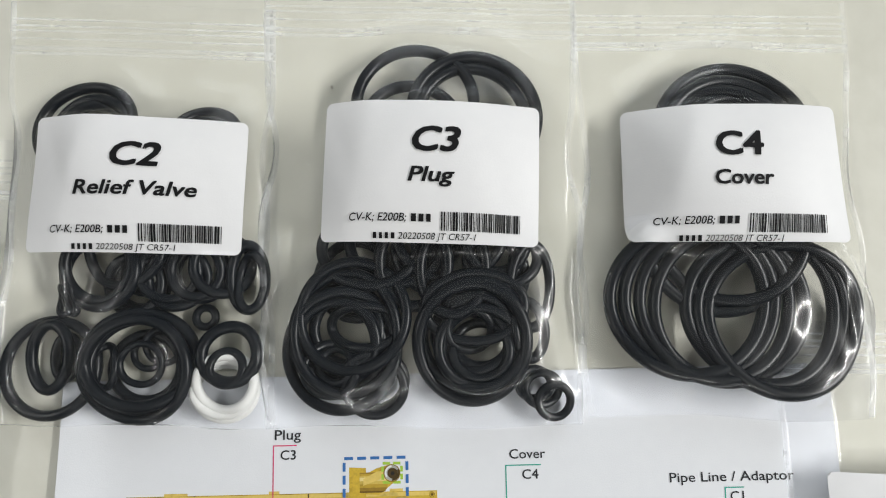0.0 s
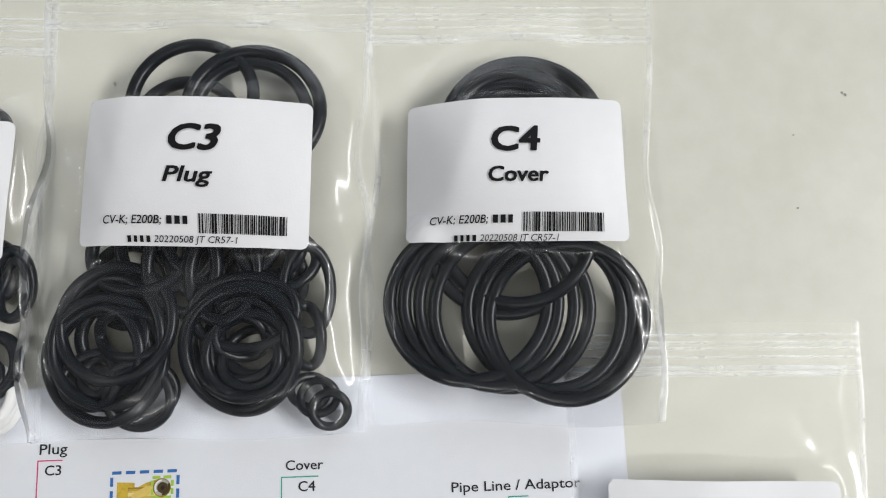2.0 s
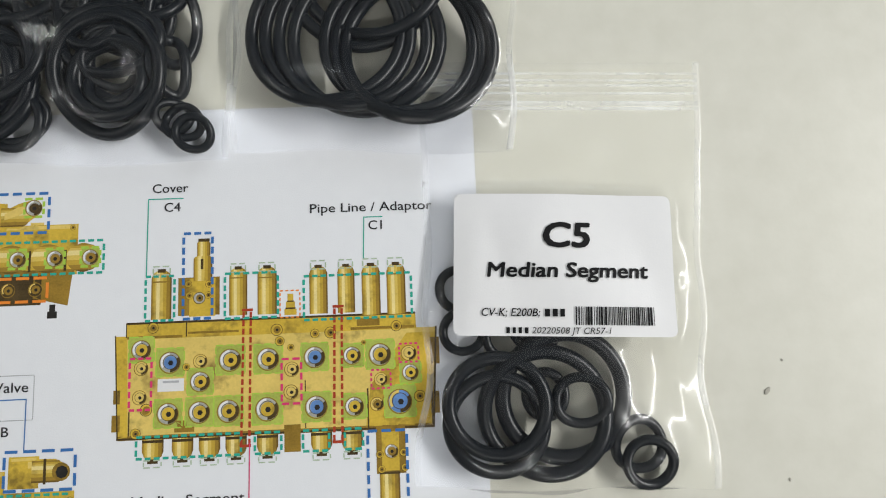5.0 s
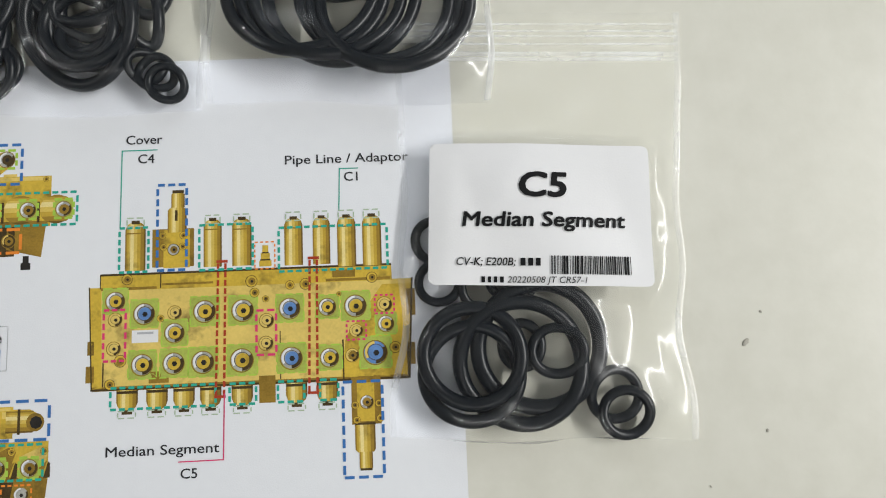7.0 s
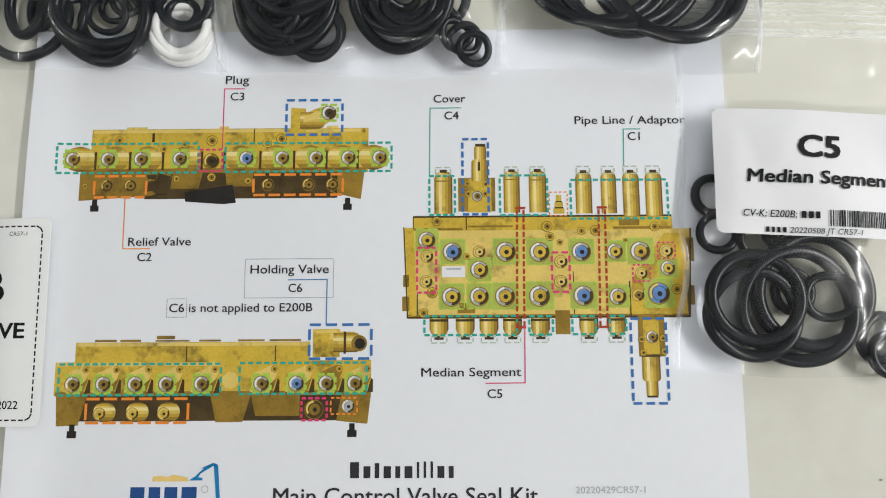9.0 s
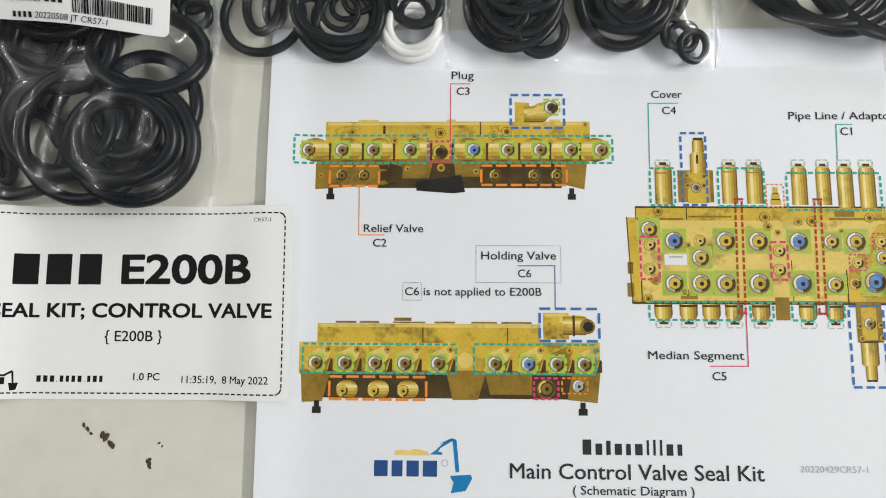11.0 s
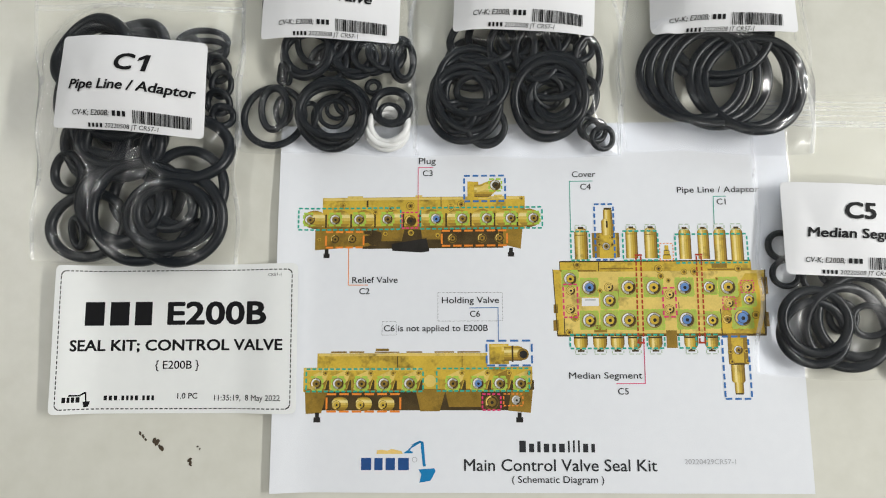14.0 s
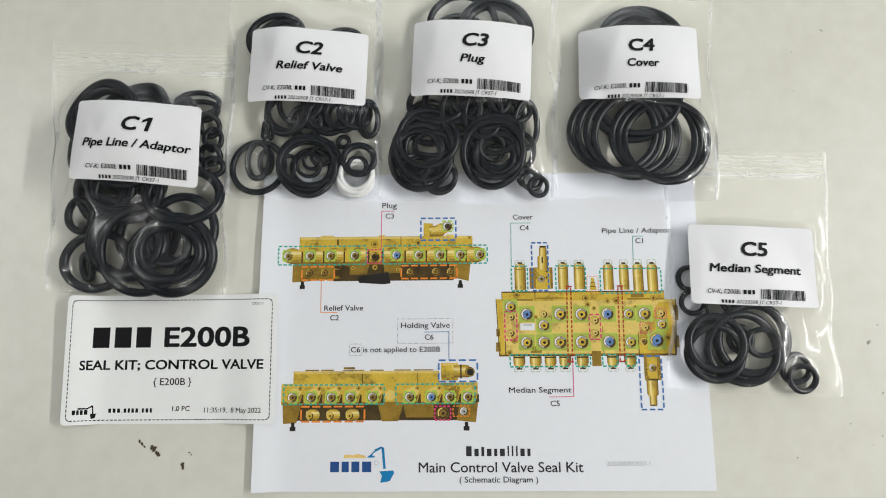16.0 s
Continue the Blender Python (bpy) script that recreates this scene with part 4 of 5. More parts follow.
    lab = under[cut]
    tl, tr, br, bl, belly = LIFT[code]
    stiff = (tl * (0.5 - cu) + tr * (0.5 + cu)) * (0.5 + cv) + (bl * (0.5 - cu) + br * (0.5 + cu)) * (0.5 - cv) + belly * (1 - 4 * cu * cu) * (1 - 2.4 * cv * cv)
    fold_top, fold_low, slope = FOLD[code]
    beyond = (fold_top * (0.5 + cv) + fold_low * (0.5 - cv)) - lu[cut]
    stiff = stiff + 1.2 - slope * (beyond + np.sqrt(beyond * beyond + 9.0)) / 2
    ripple = 0.35 * np.sin(lu / 8.0 + wave + 0.9 * np.sin(lv / 13.0)) + 0.25 * np.sin(lv / 9.0 + lu / 15.0 + 2 * wave)
    for k, (pu, pv, lean, tall, wide) in enumerate(((-30 + 4 * math.sin(wave), 8, 0.35, -1.3, 6.5), (-14 + 5 * math.cos(wave), 14, -0.5, 0.9, 8.0), (30 + 4 * math.sin(2 * wave), -4, 0.3, -1.0, 7.0))):
        across = (lu[cut] - pu) + lean * (lv[cut] - pv)
        ripple[cut] += tall * np.exp(-np.sqrt(across * across + 12.0) / wide) * np.exp(-((lv[cut] - pv) / 20) ** 2)
    stiff = stiff + ripple[cut]
    stiff = stiff + 1.4 * blur(widen(np.where(lab, np.maximum(solid + 0.3 - stiff, 0), 0), 4), 8)
    on = blur(under[cut].astype(float), 9)
    skin = np.where(under[cut], stiff - 0.25, np.maximum(skin * (1 - on) + (stiff - 0.25) * on, solid))
    film_field = pile.copy()
    loose = np.where(under[cut], skin, np.maximum(blur(skin, 8), blur(solid, 2)) + 0.2)
    skin = blur(np.where(hold, loose, skin), 3)
    skin = np.where(under[cut], np.minimum(skin, stiff - 0.15), skin)
    film_field[cut] = np.where(hold, skin, film_field[cut])
    label_field = pile.copy()
    label_field[cut] = stiff
    top = blur(sample(film_field, fx, fy), 14)
    # creases: sharp little folds, strongest beside the filled part and in the lower corners
    flat = np.stack([fx, fy], -1)
    crease = np.array([[noise.noise((p[0] / 17.0, p[1] / 30.0, wave)) for p in row] for row in flat])
    cross = np.array([[noise.noise((p[0] / 34.0 + 5, p[1] / 11.0, wave + 7)) for p in row] for row in flat])
    fade_in = np.where(np.abs((fx - cx) * ca + (fy - cy) * sa) < w / 2 + 4, np.where(np.abs(-(fx - cx) * sa + (fy - cy) * ca) < h / 2 + 4, 0.0, 1.0), 1.0)
    fade_in = blur(fade_in, 7)
    edge = np.minimum(np.minimum(us, 1 - us) * 8, np.minimum(vs * 5, (1 - vs) * 8)).clip(0, 1)
    fold = (1 - np.abs(crease) * 9).clip(0, 1) ** 2 * 0.22 * smoothstep(cross, -0.05, 0.25) + (1 - np.abs(cross) * 9).clip(0, 1) ** 2 * 0.18 * smoothstep(-crease, -0.05, 0.25)
    broad = np.array([[noise.noise((p[0] / 24.0, p[1] / 30.0, wave + 3)) + 0.5 * noise.noise((p[0] / 11.0, p[1] / 13.0, wave + 9)) for p in row] for row in flat])
    fold = fold + 1.8 * broad
    rng = random.Random(code)
    small = []
    for _ in range(9):
        side, v = rng.choice((0, 1)), rng.uniform(0.25, 0.95)
        reach = rng.uniform(0.07, 0.16)
        small.append((abs(side - 0.015), v, abs(side - reach), v + rng.uniform(-0.1, 0.04), rng.uniform(0.7, 1.3), rng.uniform(0.6, 1.0)))
    small += [(u, 0.985, u + rng.uniform(-0.07, 0.07), rng.uniform(0.9, 0.94), rng.uniform(0.6, 1.1), rng.uniform(0.6, 1.0)) for u in (0.12, 0.3, 0.55, 0.8, 0.92)]
    small += [(0.045, 0.2, 0.05, 0.97, 1.5, 2.4), (0.952, 0.2, 0.95, 0.97, 1.5, 2.4), (0.1, 0.35, 0.07, 0.85, 1.3, 2.0), (0.91, 0.36, 0.94, 0.9, 1.3, 2.0), (0.14, 0.62, 0.04, 0.97, 1.4, 1.6), (0.87, 0.6, 0.97, 0.97, 1.6, 1.6)]
    for u0, v0, u1, v1, tall, wide in (*((*r[:4], 1.35 * r[4], r[5]) for r in ridges), *small):
        (rx0, ry0), (rx1, ry1) = quad(u0, v0), quad(u1, v1)
        span = math.hypot(rx1 - rx0, ry1 - ry0)
        along = ((fx - rx0) * (rx1 - rx0) + (fy - ry0) * (ry1 - ry0)) / span
        off = ((fx - rx0) * (ry1 - ry0) - (fy - ry0) * (rx1 - rx0)) / span + 1.6 * np.sin(along / 9.0 + wave) + 0.7 * np.sin(along / 3.7)
        fade = smoothstep(along, -4, 7) * (1 - smoothstep(along, span - 7, span + 4))
        fold = fold + 0.6 * tall * fade * np.exp(-np.sqrt(off * off + 0.12) / (1.1 * wide))
    top = np.maximum(top + fold * fade_in * edge, low + 0.25)
    clearance = blur(sample(blur(widen(pile, 5), 16), fx, fy), 22) + 0.9
    top = np.maximum(np.maximum(blur(top, 2) + 0.45 * edge * fade_in, clearance * fade_in), low + 0.25)
    top = np.maximum(blur(top, 10) + 0.15 * edge, low + 0.25)
    top = np.where((us <= 0) | (us >= 1) | (vs >= 1), low + 0.12, top)
    front = mesh_part("front_film", np.stack([fx, fy, top], -1).reshape(-1, 3), grid_faces, FILM, bag)
    front.visible_shadow = False
    # zip: two ribs and faint lines above them
    v0 = zip_at

    def strip(name, v, half, tall, mat):
        uu = np.linspace(0.004, 0.996, 40)
        x, y = quad(uu, np.full(40, v))
        z = np.maximum(sample(film_field, x, y), sample(floor_of, x, y) + 0.6)
        prof = [(-half, 0.0), (-half * 0.7, tall), (half * 0.7, tall), (half, 0.0)]
        verts = [(x[i], y[i] + dy, z[i] + dz + 0.15) for i in range(40) for dy, dz in prof]
        faces = [(i * 4 + k, (i + 1) * 4 + k, (i + 1) * 4 + k + 1, i * 4 + k + 1) for i in range(39) for k in range(3)]
        mesh_part(name, verts, faces, mat, bag).visible_shadow = False

    strip("zip_rib", v0, 1.0, 0.4, ZIP)
    strip("zip_rib", v0 + 0.013, 0.8, 0.3, ZIP)
    for dv in (0.025, 0.045, 0.058, 0.075):
        strip("zip_line", v0 - dv, 0.5, 0.12, ZIP)
    # side welds and the bottom fold
    for uu in (0.006, 0.994):
        vv = np.linspace(0.0, 0.995, 60)
        x, y = quad(np.full(60, uu), vv)
        z = np.maximum(sample(floor_of, x, y), 0) + 0.9
        verts = [(x[i] + d, y[i], z[i] + e) for i in range(60) for d, e in ((-1.3, -0.3), (0, 0.15), (1.3, -0.3))]
        faces = [(i * 3 + k, (i + 1) * 3 + k, (i + 1) * 3 + k + 1, i * 3 + k + 1) for i in range(59) for k in range(2)]
        mesh_part("side_weld", verts, faces, WELD, bag).visible_shadow = False
    # the label
    paper_z = lambda x, y: sample(label_field, x, y) + 0.05
    sticker = leaf("label_sticker", w, h, 110, 72, spot_of, paper_z, 0.12, STICKER, bag, 2.6, "white paper sticker with bold black " + code)
    kx, ky = w / 80.0, h / 52.0
    px, py = SHIFT[code]

    def ink_on(name, shape, lift=0.42):
        if isinstance(shape, list):
            shape = [[((p[0] + px) * kx, (p[1] + py) * ky) for p in o] for o in shape]
            return printed(name, shape, BLACK, sticker, spot_of, paper_z, lift, "", 1.0)
        for v in shape.verts:
            v.co.x, v.co.y = (v.co.x + px) * kx, (v.co.y + py) * ky
        return lay(name, shape, BLACK, sticker, spot_of, paper_z, lift, "", 1.0)

    x0, x1, slant = words
    if code == "C1":
        ink_on("code_text", lettering("C", -8.4, 2.4, 5.7, 9.6, 0.085, slant))
        ink_on("code_text", [[(5.6, 5.9), (8.0, 5.9), (10.1, 15.3), (7.7, 15.3)], [(7.9, 15.3), (4.2, 13.2), (3.7, 11.2), (7.4, 13.0)]])
    else:
        ink_on("code_text", lettering(code, -8.4, 9.2, 5.7, 9.6, 0.085, slant))
    ink_on("name_text", lettering(name, x0, x1, -5.1, 5.5, 0.07, slant))
    ink_on("type_text", lettering("CV-K; E200B;", -30.4, -9.6, -19.0, 2.8, 0.02, 0.2))
    tagged(ink_on("type_bars", letter_bars(-8.0, -1.0, -19.0, (2.7,) * 3, (1, 1, 0.9), 0.5)), kind="stuff")
    tagged(ink_on("batch_bars", letter_bars(-21.6, -13.8, -25.0, (2.1,) * 4, (1, 0.9, 0.95, 1.05), 0.8)), kind="stuff")
    ink_on("batch_text", lettering("20220508 JT CR57-1", -12.6, 15.4, -25.0, 2.2, 0.0, 0.2))
    code_bars, x, rng = [], 2.7, random.Random(5)
    while x < 31.4:
        wide = rng.choice((0.25, 0.25, 0.5, 0.75))
        code_bars += rect(x, -21.9, min(x + wide, 31.8), -15.4)
        x += wide + rng.choice((0.25, 0.25, 0.5))
    tagged(ink_on("barcode", code_bars), kind="stuff")
    film_field[cut] = np.where(under[cut], stiff + 0.1, film_field[cut])
    pile = np.maximum(film_field, pile)
    return bag


def fillers(count, cx, cy, sx, sy, r0, r1, t0, t1):
    """Rings that lie hidden in the heap."""
    return [(cx + random.uniform(-sx, sx), cy + random.uniform(-sy, sy), random.uniform(r0, r1), random.uniform(t0, t1)) for _ in range(count)]


C5_RINGS = [(288.2, 135.4, 7.5, 1.8, 0.94, 91), (289.3, 119.5, 7.4, 1.7, 1, 1), (306.9, 117.3, 9.1, 1.7, 0.95, 4), (316.6, 120.3, 8.7, 1.7, 0.95, 4), (325.2, 95.1, 22.4, 3, 1, 93), (318, 89.4, 22.1, 2.8, 0.99, -1), (319.1, 95.1, 8.3, 1.9, 0.86, 89), (331.5, 92.8, 9.1, 1.9, 0.94, 0), (351.8, 76.3, 9.1, 1.9, 0.98, -1), (355.5, 69.6, 8.7, 1.9, 0.92, 1), (300, 86.1, 17.1, 2.5, 1, 90), (300.4, 92.6, 17.7, 2.6, 0.96, -4)]
zip_bag("C5", "Median Segment", ((277, 227), (389, 223.5), (381, 58), (271, 63)), 0.105, (327.6, 142.9), (82, 53), -2.8, C5_RINGS, (), "clear zip bag of black o-rings with white C5 label", (-28.4, 30.2, 0.1), 1.3, 9.0, ((0.1, 0.3, 0.97, 0.285, 1.9, 1.5), (0.3, 0.325, 0.9, 0.31, 1.4, 1.3), (0.45, 0.26, 0.85, 0.25, 1.5, 1.5), (0.15, 0.365, 0.36, 0.35, 1.3, 1.2), (0.9, 0.05, 0.96, 0.45, 1.6, 1.5), (0.72, 0.7, 0.97, 0.5, 2.2, 1.4), (0.25, 0.62, 0.72, 0.72, 1.2, 0.8), (0.02, 0.5, 0.06, 0.97, 1.4, 1.0), (0.8, 0.62, 0.97, 0.97, 1.3, 1.2)))

C1_RINGS = fillers(5, -95, 225, 20, 12, 14, 20, 2.6, 3.2) + fillers(4, -92, 196, 20, 5, 14, 18, 2.6, 3.0) + [(-92, 222.5, 23.6, 3.4, 0.95, 1), (-71.5, 226.5, 23.7, 3.4, 0.95, 1), (-86.5, 244.5, 23.9, 3.5, 0.96, 4), (-110.8, 226.3, 20.8, 3.4, 0.97, 94), (-89.2, 257.3, 19.9, 3.5, 0.9, 3), (-108.7, 248.8, 22.3, 3.8, 0.97, 89), (-110.7, 251.2, 23, 3.8, 1, 89), (-49.7, 262.7, 15.4, 1.9, 0.53, 0), (-48, 257.2, 14, 1.9, 0.5, -1), (-57.4, 260.9, 5.8, 1.8, 0.8, 1), (-39.7, 245.5, 7.3, 1.9, 0.87, 90), (-36.6, 235.6, 7.3, 1.9, 0.78, 86), (-37.9, 224.1, 6.5, 2.1, 0.97, 2), (-34.8, 215.6, 6.1, 2.1, 0.91, -2), (-78.5, 168.2, 20.3, 3, 0.94, 4), (-110.8, 150.3, 22.3, 3, 0.85, 4), (-122.9, 181.2, 10.3, 2.5, 0.99, 91), (-88, 161, 24, 4.3, 0.89, -3), (-119.3, 146.7, 8.6, 2.2, 0.36, 104), (-51.8, 171, 22.3, 3, 0.96, 91), (-93.1, 202.1, 23.6, 3, 0.52, -1), (-90.1, 200.3, 23.6, 3, 0.73, 4), (-88.4, 197.1, 21.9, 3.3, 0.92, 1), (-76, 156.2, 28.5, 2.9, 0.98, -1), (-55.3, 153, 25.2, 3.3, 0.99, 88), (-59.4, 159.2, 14.4, 2.6, 0.87, 0), (-70.8, 159.2, 11.1, 2.6, 0.53, 91), (-51.4, 193.7, 23, 3.4, 0.8, -1), (-56.5, 154.1, 20.6, 2.9, 0.84, -3), (-61.2, 154.2, 23.4, 3.3, 0.79, 1)]
zip_bag("C1", "Pipe Line / Adaptor", ((-161, 314), (-26, 309), (-25, 127.6), (-147, 129.6)), 0.125, (-78.2, 225.6), (82.6, 53), -3.9, C1_RINGS, (), "clear zip bag crammed with black o-rings, with C1 label", (-33.8, 33.4, 0.2), 2.2, 19.0, ((0.9, 0.3, 0.95, 0.62, 2.0, 1.2), (0.52, 0.6, 0.78, 0.55, 1.4, 0.8), (0.55, 0.6, 0.72, 0.7, 1.2, 0.8), (0.06, 0.55, 0.02, 0.92, 1.6, 1.2), (0.84, 0.78, 0.92, 0.96, 1.8, 1.1), (0.08, 0.18, 0.16, 0.36, 1.4, 1.2), (0.2, 0.9, 0.1, 0.97, 1.0, 1.0)))

C2_RINGS = fillers(5, 36, 285, 24, 14, 9, 15, 1.8, 2.3) + fillers(6, 36, 250, 24, 6, 8, 13, 1.8, 2.2) + fillers(1, 33, 217, 4, 4, 13, 15, 1.8, 2.2) + [(6.6, 286.7, 18.1, 2.3, 0.89, 1), (29.9, 285.7, 17.9, 2.3, 0.89, 1), (47.9, 283, 17.9, 2.3, 0.89, 4), (53.7, 301.1, 11.8, 2.3, 0.99, 4), (54.3, 304.2, 13.6, 2.3, 0.94, 93), (9, 304.8, 16, 2.3, 0.94, 89), (7.8, 306.9, 17.4, 2.3, 0.95, -1), (5.3, 310.7, 19.7, 2.3, 0.95, 0), (24.5, 261, 15.7, 2, 0.93, -1), (42.5, 251.7, 11.2, 2, 1, 1), (52.6, 251.8, 10.3, 2, 0.92, 90), (62.9, 253.5, 11.2, 2, 0.92, 86), (72.4, 248.6, 12.6, 2, 0.52, 92), (74.1, 246.6, 10.5, 1.8, 0.52, 88), (15.9, 252, 14.5, 2.2, 0.94, 4), (15.5, 254.6, 13.6, 2.2, 0.99, 94), (2.7, 242, 5.7, 1.3, 0.54, 91), (-0.2, 241.6, 5.3, 1.3, 0.5, 87), (54.5, 233.8, 3.8, 1.6, 0.99, -1), (63.4, 205.3, 11.6, 1.9, 0.9, 1), (63.8, 206.9, 11.5, 1.9, 0.9, -1), (64.9, 208.6, 11, 1.9, 0.93, 4), (0.5, 219.7, 8.2, 1.8, 0.54, 91), (-4.5, 215.6, 18.3, 2.1, 0.98, 89), (-4.1, 219.9, 12.6, 2.1, 0.64, 88), (17.2, 215.7, 8, 1.5, 0.57, 90), (32.8, 220, 6.1, 1.3, 0.91, 1), (39.9, 223.2, 7.4, 1.3, 0.92, -1), (31.3, 216.4, 8.1, 1.4, 0.97, -3), (30.7, 216.4, 17.3, 2.1, 1, 1), (32.4, 218.2, 19.9, 2.3, 0.89, 1), (31.3, 214.4, 19.4, 2.3, 0.98, -2), (66.3, 219.2, 10.6, 2.4, 1, 3), (65.5, 214.2, 6.3, 1.7, 0.99, 90)]
zip_bag("C2", "Relief Valve", ((-34, 371), (79, 364), (81, 191), (-25, 195)), 0.12, (30.7, 284.8), (81.6, 53.2), -2.0, C2_RINGS, range(31, 34), "clear zip bag of black and white seal rings, with C2 label", (-21.4, 22.6, 0.2), 3.1, 13.0, ((0.97, 0.48, 0.84, 0.97, 2.0, 1.2), (0.05, 0.3, 0.1, 0.8, 1.3, 1.4), (0.72, 0.62, 0.92, 0.53, 1.6, 0.9), (0.9, 0.6, 0.96, 0.95, 1.4, 1.0), (0.12, 0.25, 0.2, 0.32, 0.9, 0.8)))

C4_RINGS = fillers(3, 262, 284, 6, 8, 25, 29, 2.4, 2.7) + [(266.2, 286.3, 30.3, 2.6, 0.98, 91), (258.8, 291.8, 27.5, 2.6, 0.98, 1), (263.2, 294.5, 28.2, 2.6, 0.99, 94), (265, 298.7, 30.9, 2.7, 0.99, 94), (255.1, 260.6, 29.3, 2.5, 1, 93), (259.4, 264.2, 29.3, 2.5, 0.99, 89), (256.7, 232.8, 28.6, 2.5, 0.99, -1), (245.7, 235.3, 28.5, 2.5, 0.97, 0), (241, 235.5, 28.8, 2.5, 0.97, -1), (251.2, 234.1, 28.8, 2.4, 0.98, -2), (269.4, 231.3, 28.8, 2.5, 0.97, 1), (273.1, 229.5, 28.8, 2.4, 0.98, 3), (276.8, 227.7, 28.5, 2.6, 0.98, 0)]
zip_bag("C4", "Cover", ((206, 364), (321, 360), (313.5, 188), (201, 193)), 0.115, (259.6, 282.7), (79.5, 53.6), -2.2, C4_RINGS, (), "clear zip bag of large black o-rings, with C4 label", (-9.6, 11.8, 0.08), 4.6, 13.0, ((0.95, 0.25, 0.98, 0.9, 1.5, 1.2), (0.7, 0.5, 0.96, 0.9, 2.0, 0.9), (0.02, 0.35, 0.06, 0.95, 1.5, 1.3), (0.48, 0.93, 0.66, 0.955, 1.2, 1.0), (0.3, 0.72, 0.22, 0.9, 1.1, 1.0), (0.8, 0.62, 0.92, 0.72, 1.6, 0.9), (0.7, 0.14, 0.92, 0.16, 0.8, 0.8)))

C3_RINGS = fillers(4, 145, 290, 22, 10, 14, 20, 2.2, 2.5) + fillers(5, 142, 252, 28, 8, 12, 18, 2.1, 2.4) + fillers(4, 112, 224, 5, 6, 13, 18, 2.0, 2.4) + fillers(4, 160, 224, 5, 5, 13, 17, 2.0, 2.4) + [(138.6, 291.4, 21.8, 2.4, 0.98, 91), (158.9, 286.2, 22.3, 2.4, 0.97, 1), (137.5, 304.5, 20.9, 2.4, 0.92, 94), (161.2, 307.5, 23.9, 2.4, 0.91, 94), (138.6, 316.5, 23.9, 2.4, 0.98, 93), (162.4, 310.9, 25.1, 2.6, 1, 89), (130.7, 260.9, 18.5, 2.3, 0.89, -1), (151.3, 264.4, 20.7, 2.3, 0.91, 0), (119.8, 258.3, 18.6, 2.3, 0.78, -1), (137.2, 252.3, 16.4, 2.3, 0.81, 91), (171.5, 253.4, 13.7, 2.1, 0.77, 0), (152.1, 249.6, 17.3, 2.3, 0.73, 86), (168.8, 259.6, 11.6, 2.3, 1, 92), (181.9, 242.4, 15.7, 2.1, 0.52, 88), (180.7, 225.8, 11.2, 2.1, 0.52, 94), (121.2, 208.1, 11.6, 1.8, 0.91, 4), (121.7, 205.7, 11, 1.8, 0.94, 1), (109.5, 219.6, 22, 2.2, 0.94, 87), (105.3, 212.8, 9.9, 1.8, 0.98, -1), (106.9, 214, 6.5, 1.6, 0.98, 1), (118, 228.4, 13.3, 2, 0.61, -1), (111.4, 226.2, 23.2, 2, 0.82, 94), (114, 232.6, 20.3, 2.2, 0.99, 91), (161.8, 218.6, 10.6, 2, 0.98, -1), (157.8, 226.4, 8.4, 1.8, 0.94, -2), (160, 234.9, 18.8, 2, 0.69, 0), (159.5, 224.7, 20, 2.2, 0.98, 91), (158.7, 221.7, 21.6, 2.5, 0.95, 89), (182, 205.5, 6.2, 1.6, 0.91, -3), (185, 203.5, 6.6, 1.6, 0.91, 1), (189.3, 198.9, 6.2, 1.6, 1, 1)]
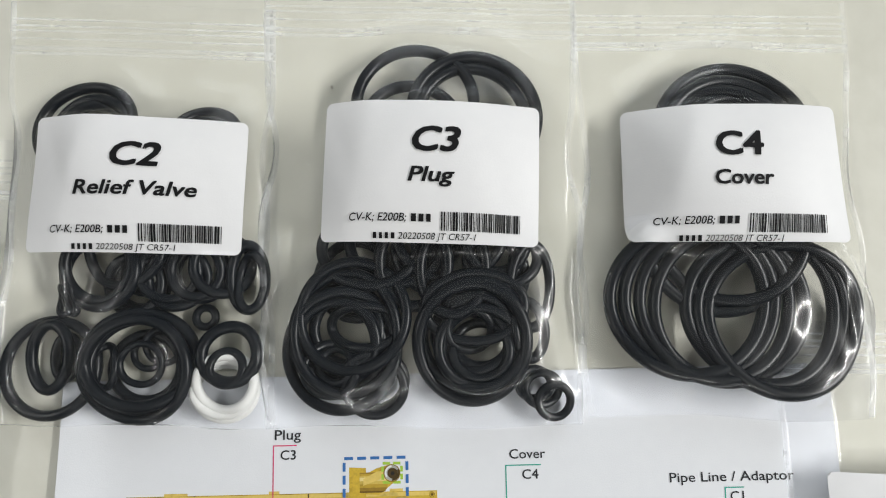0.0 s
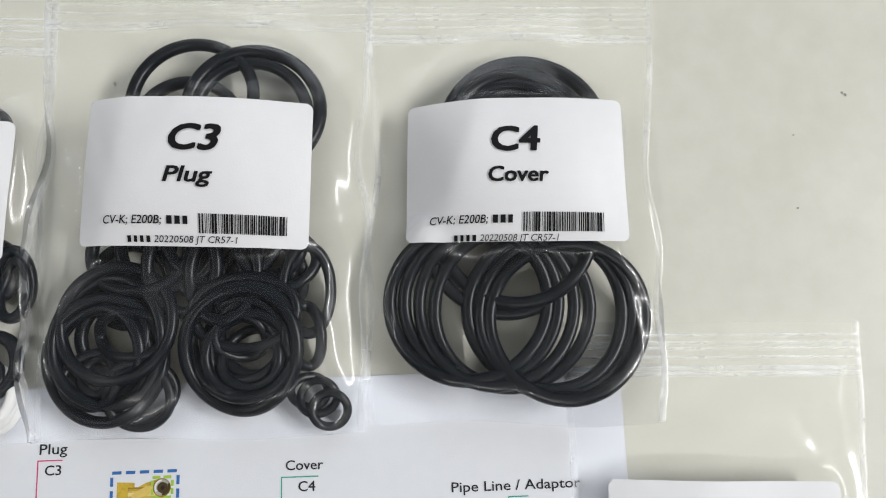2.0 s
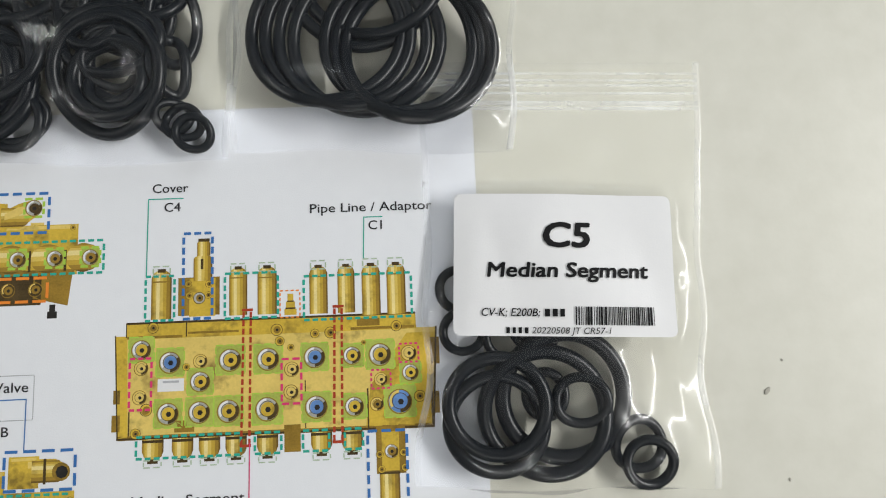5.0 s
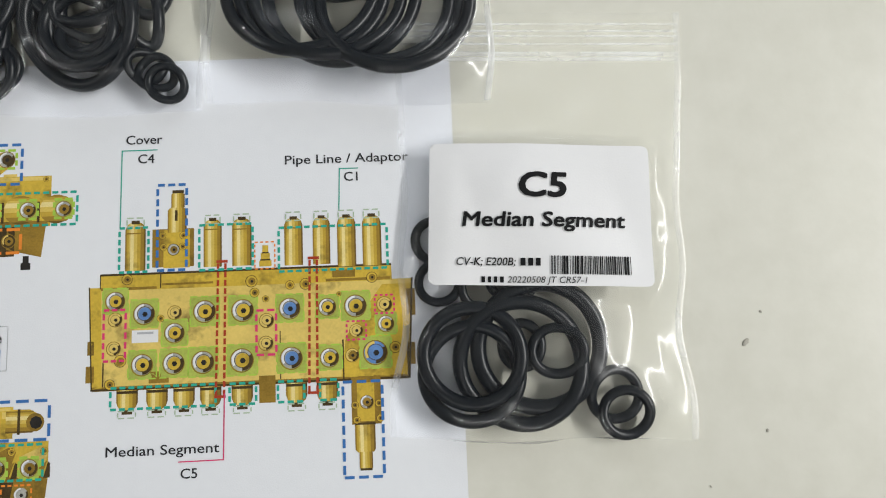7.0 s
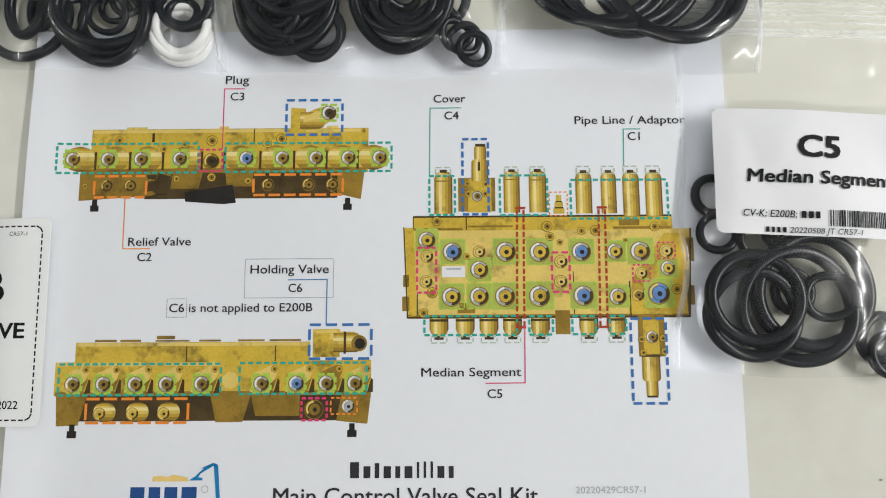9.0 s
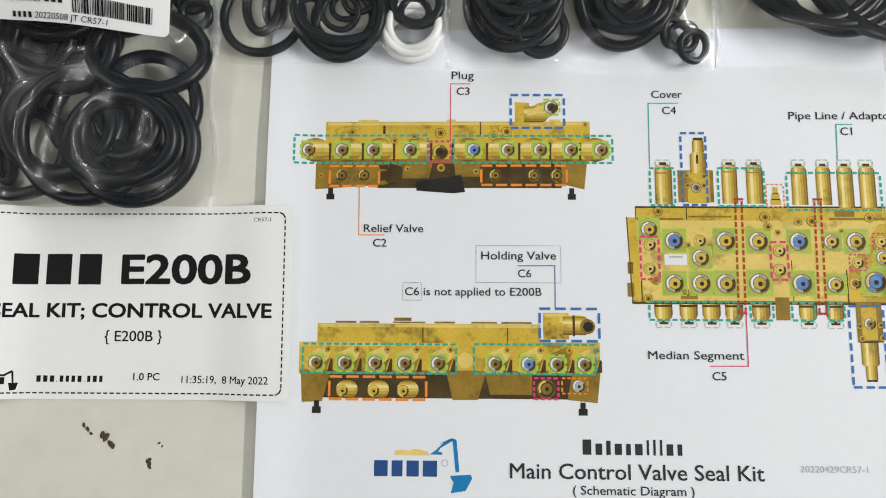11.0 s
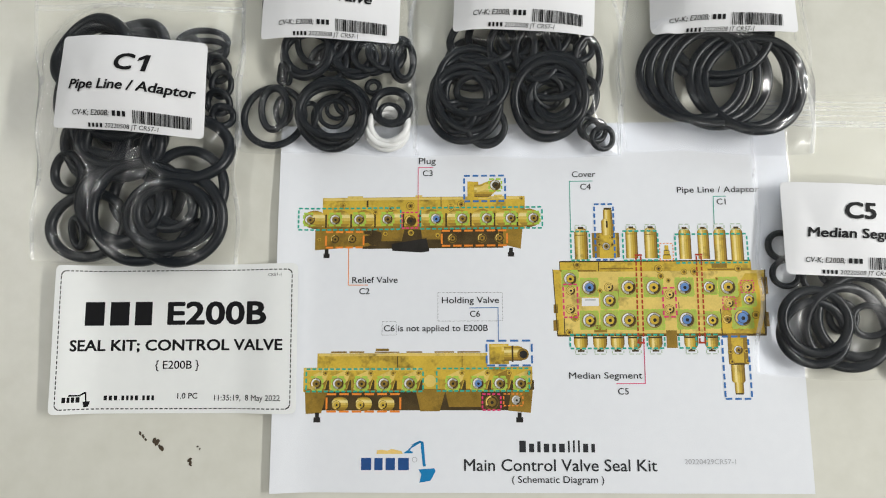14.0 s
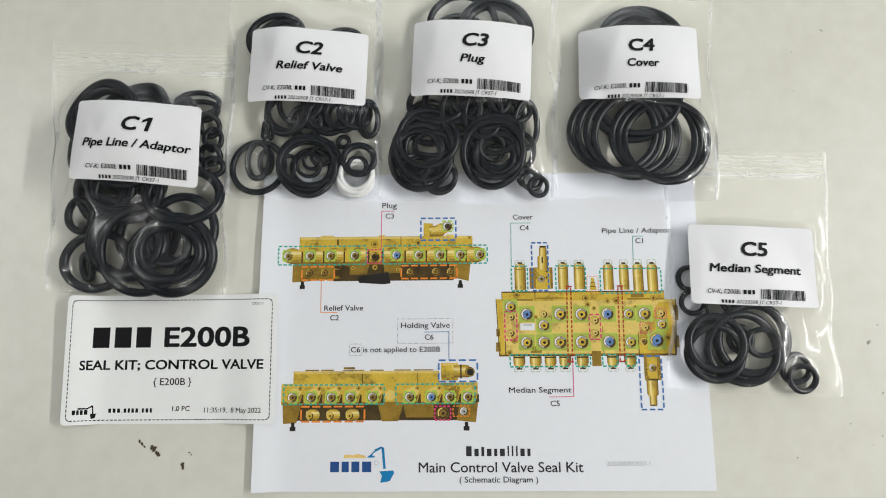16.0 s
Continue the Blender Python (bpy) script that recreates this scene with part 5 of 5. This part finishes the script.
zip_bag("C3", "Plug", ((75, 376), (207, 370), (202.5, 188.5), (77, 191)), 0.115, (144.8, 284.8), (81.5, 53.6), -2.8, C3_RINGS, (), "clear zip bag full of black o-rings, with C3 label", (-9.5, 7.2, 0.2), 5.4, 16.0, ((0.84, 0.52, 0.98, 0.985, 2.6, 1.0), (0.9, 0.2, 0.94, 0.5, 1.6, 1.4), (0.03, 0.38, 0.1, 0.72, 1.6, 1.3), (0.04, 0.75, 0.1, 0.98, 1.8, 1.2), (0.1, 0.2, 0.24, 0.3, 0.8, 0.8), (0.12, 0.62, 0.16, 0.75, 1.4, 0.9), (0.1, 0.4, 0.14, 0.36, 1.5, 2.0)))

# ---- flecks of dirt on the table ----


def fleck(x, y, size, mat, label):
    bm = bmesh.new()
    bmesh.ops.create_icosphere(bm, subdivisions=2, radius=1)
    for v in bm.verts:
        k = 1 + 0.5 * noise.noise(v.co * 1.7 + Vector((x, y, 0)))
        v.co = (v.co.x * size * k, v.co.y * size * 0.6 * k, (v.co.z + 0.7) * 0.22 * k)
    bmesh.ops.rotate(bm, verts=bm.verts, cent=(0, 0, 0), matrix=Matrix.Rotation(random.uniform(0, 3), 3, "Z"))
    ob = part("dirt_fleck", bm, mat, None, "", True)
    ob.location = (x * MM, y * MM, 0)
    return tagged(ob, label, "dirt", "dirt flecks on the table")


for x, y, size in ((-75.8, 31.6, 1.1), (-74.0, 30.0, 1.2), (-72.4, 28.2, 0.9), (-67.4, 27.6, 1.6), (-65.8, 26.6, 2.0), (-63.4, 23.9, 1.8), (-62.4, 22.9, 1.2), (-46.7, 17.2, 1.4), (-46.3, 15.4, 1.3), (-46.0, 14.2, 0.8), (-42.6, 24.4, 0.7), (-41.2, 23.2, 0.6)):
    fleck(x, y, size, DIRT, "small dark brown dirt crumb on the table")
for x, y, size in ((396.8, 313.6, 0.7), (395.6, 314.6, 0.5), (373.7, 297.6, 0.5), (372.0, 268.0, 0.5), (386.0, 41.0, 0.5), (405.5, 33.0, 0.6), (398.5, 27.5, 0.4), (403.9, 92.6, 1.5), (410.8, 103.9, 0.6), (103.6, 328.6, 1.0), (409, 60, 0.8), (350, 20, 0.7)):
    fleck(x, y, size, DUST, "faint grey-brown speck on the table")
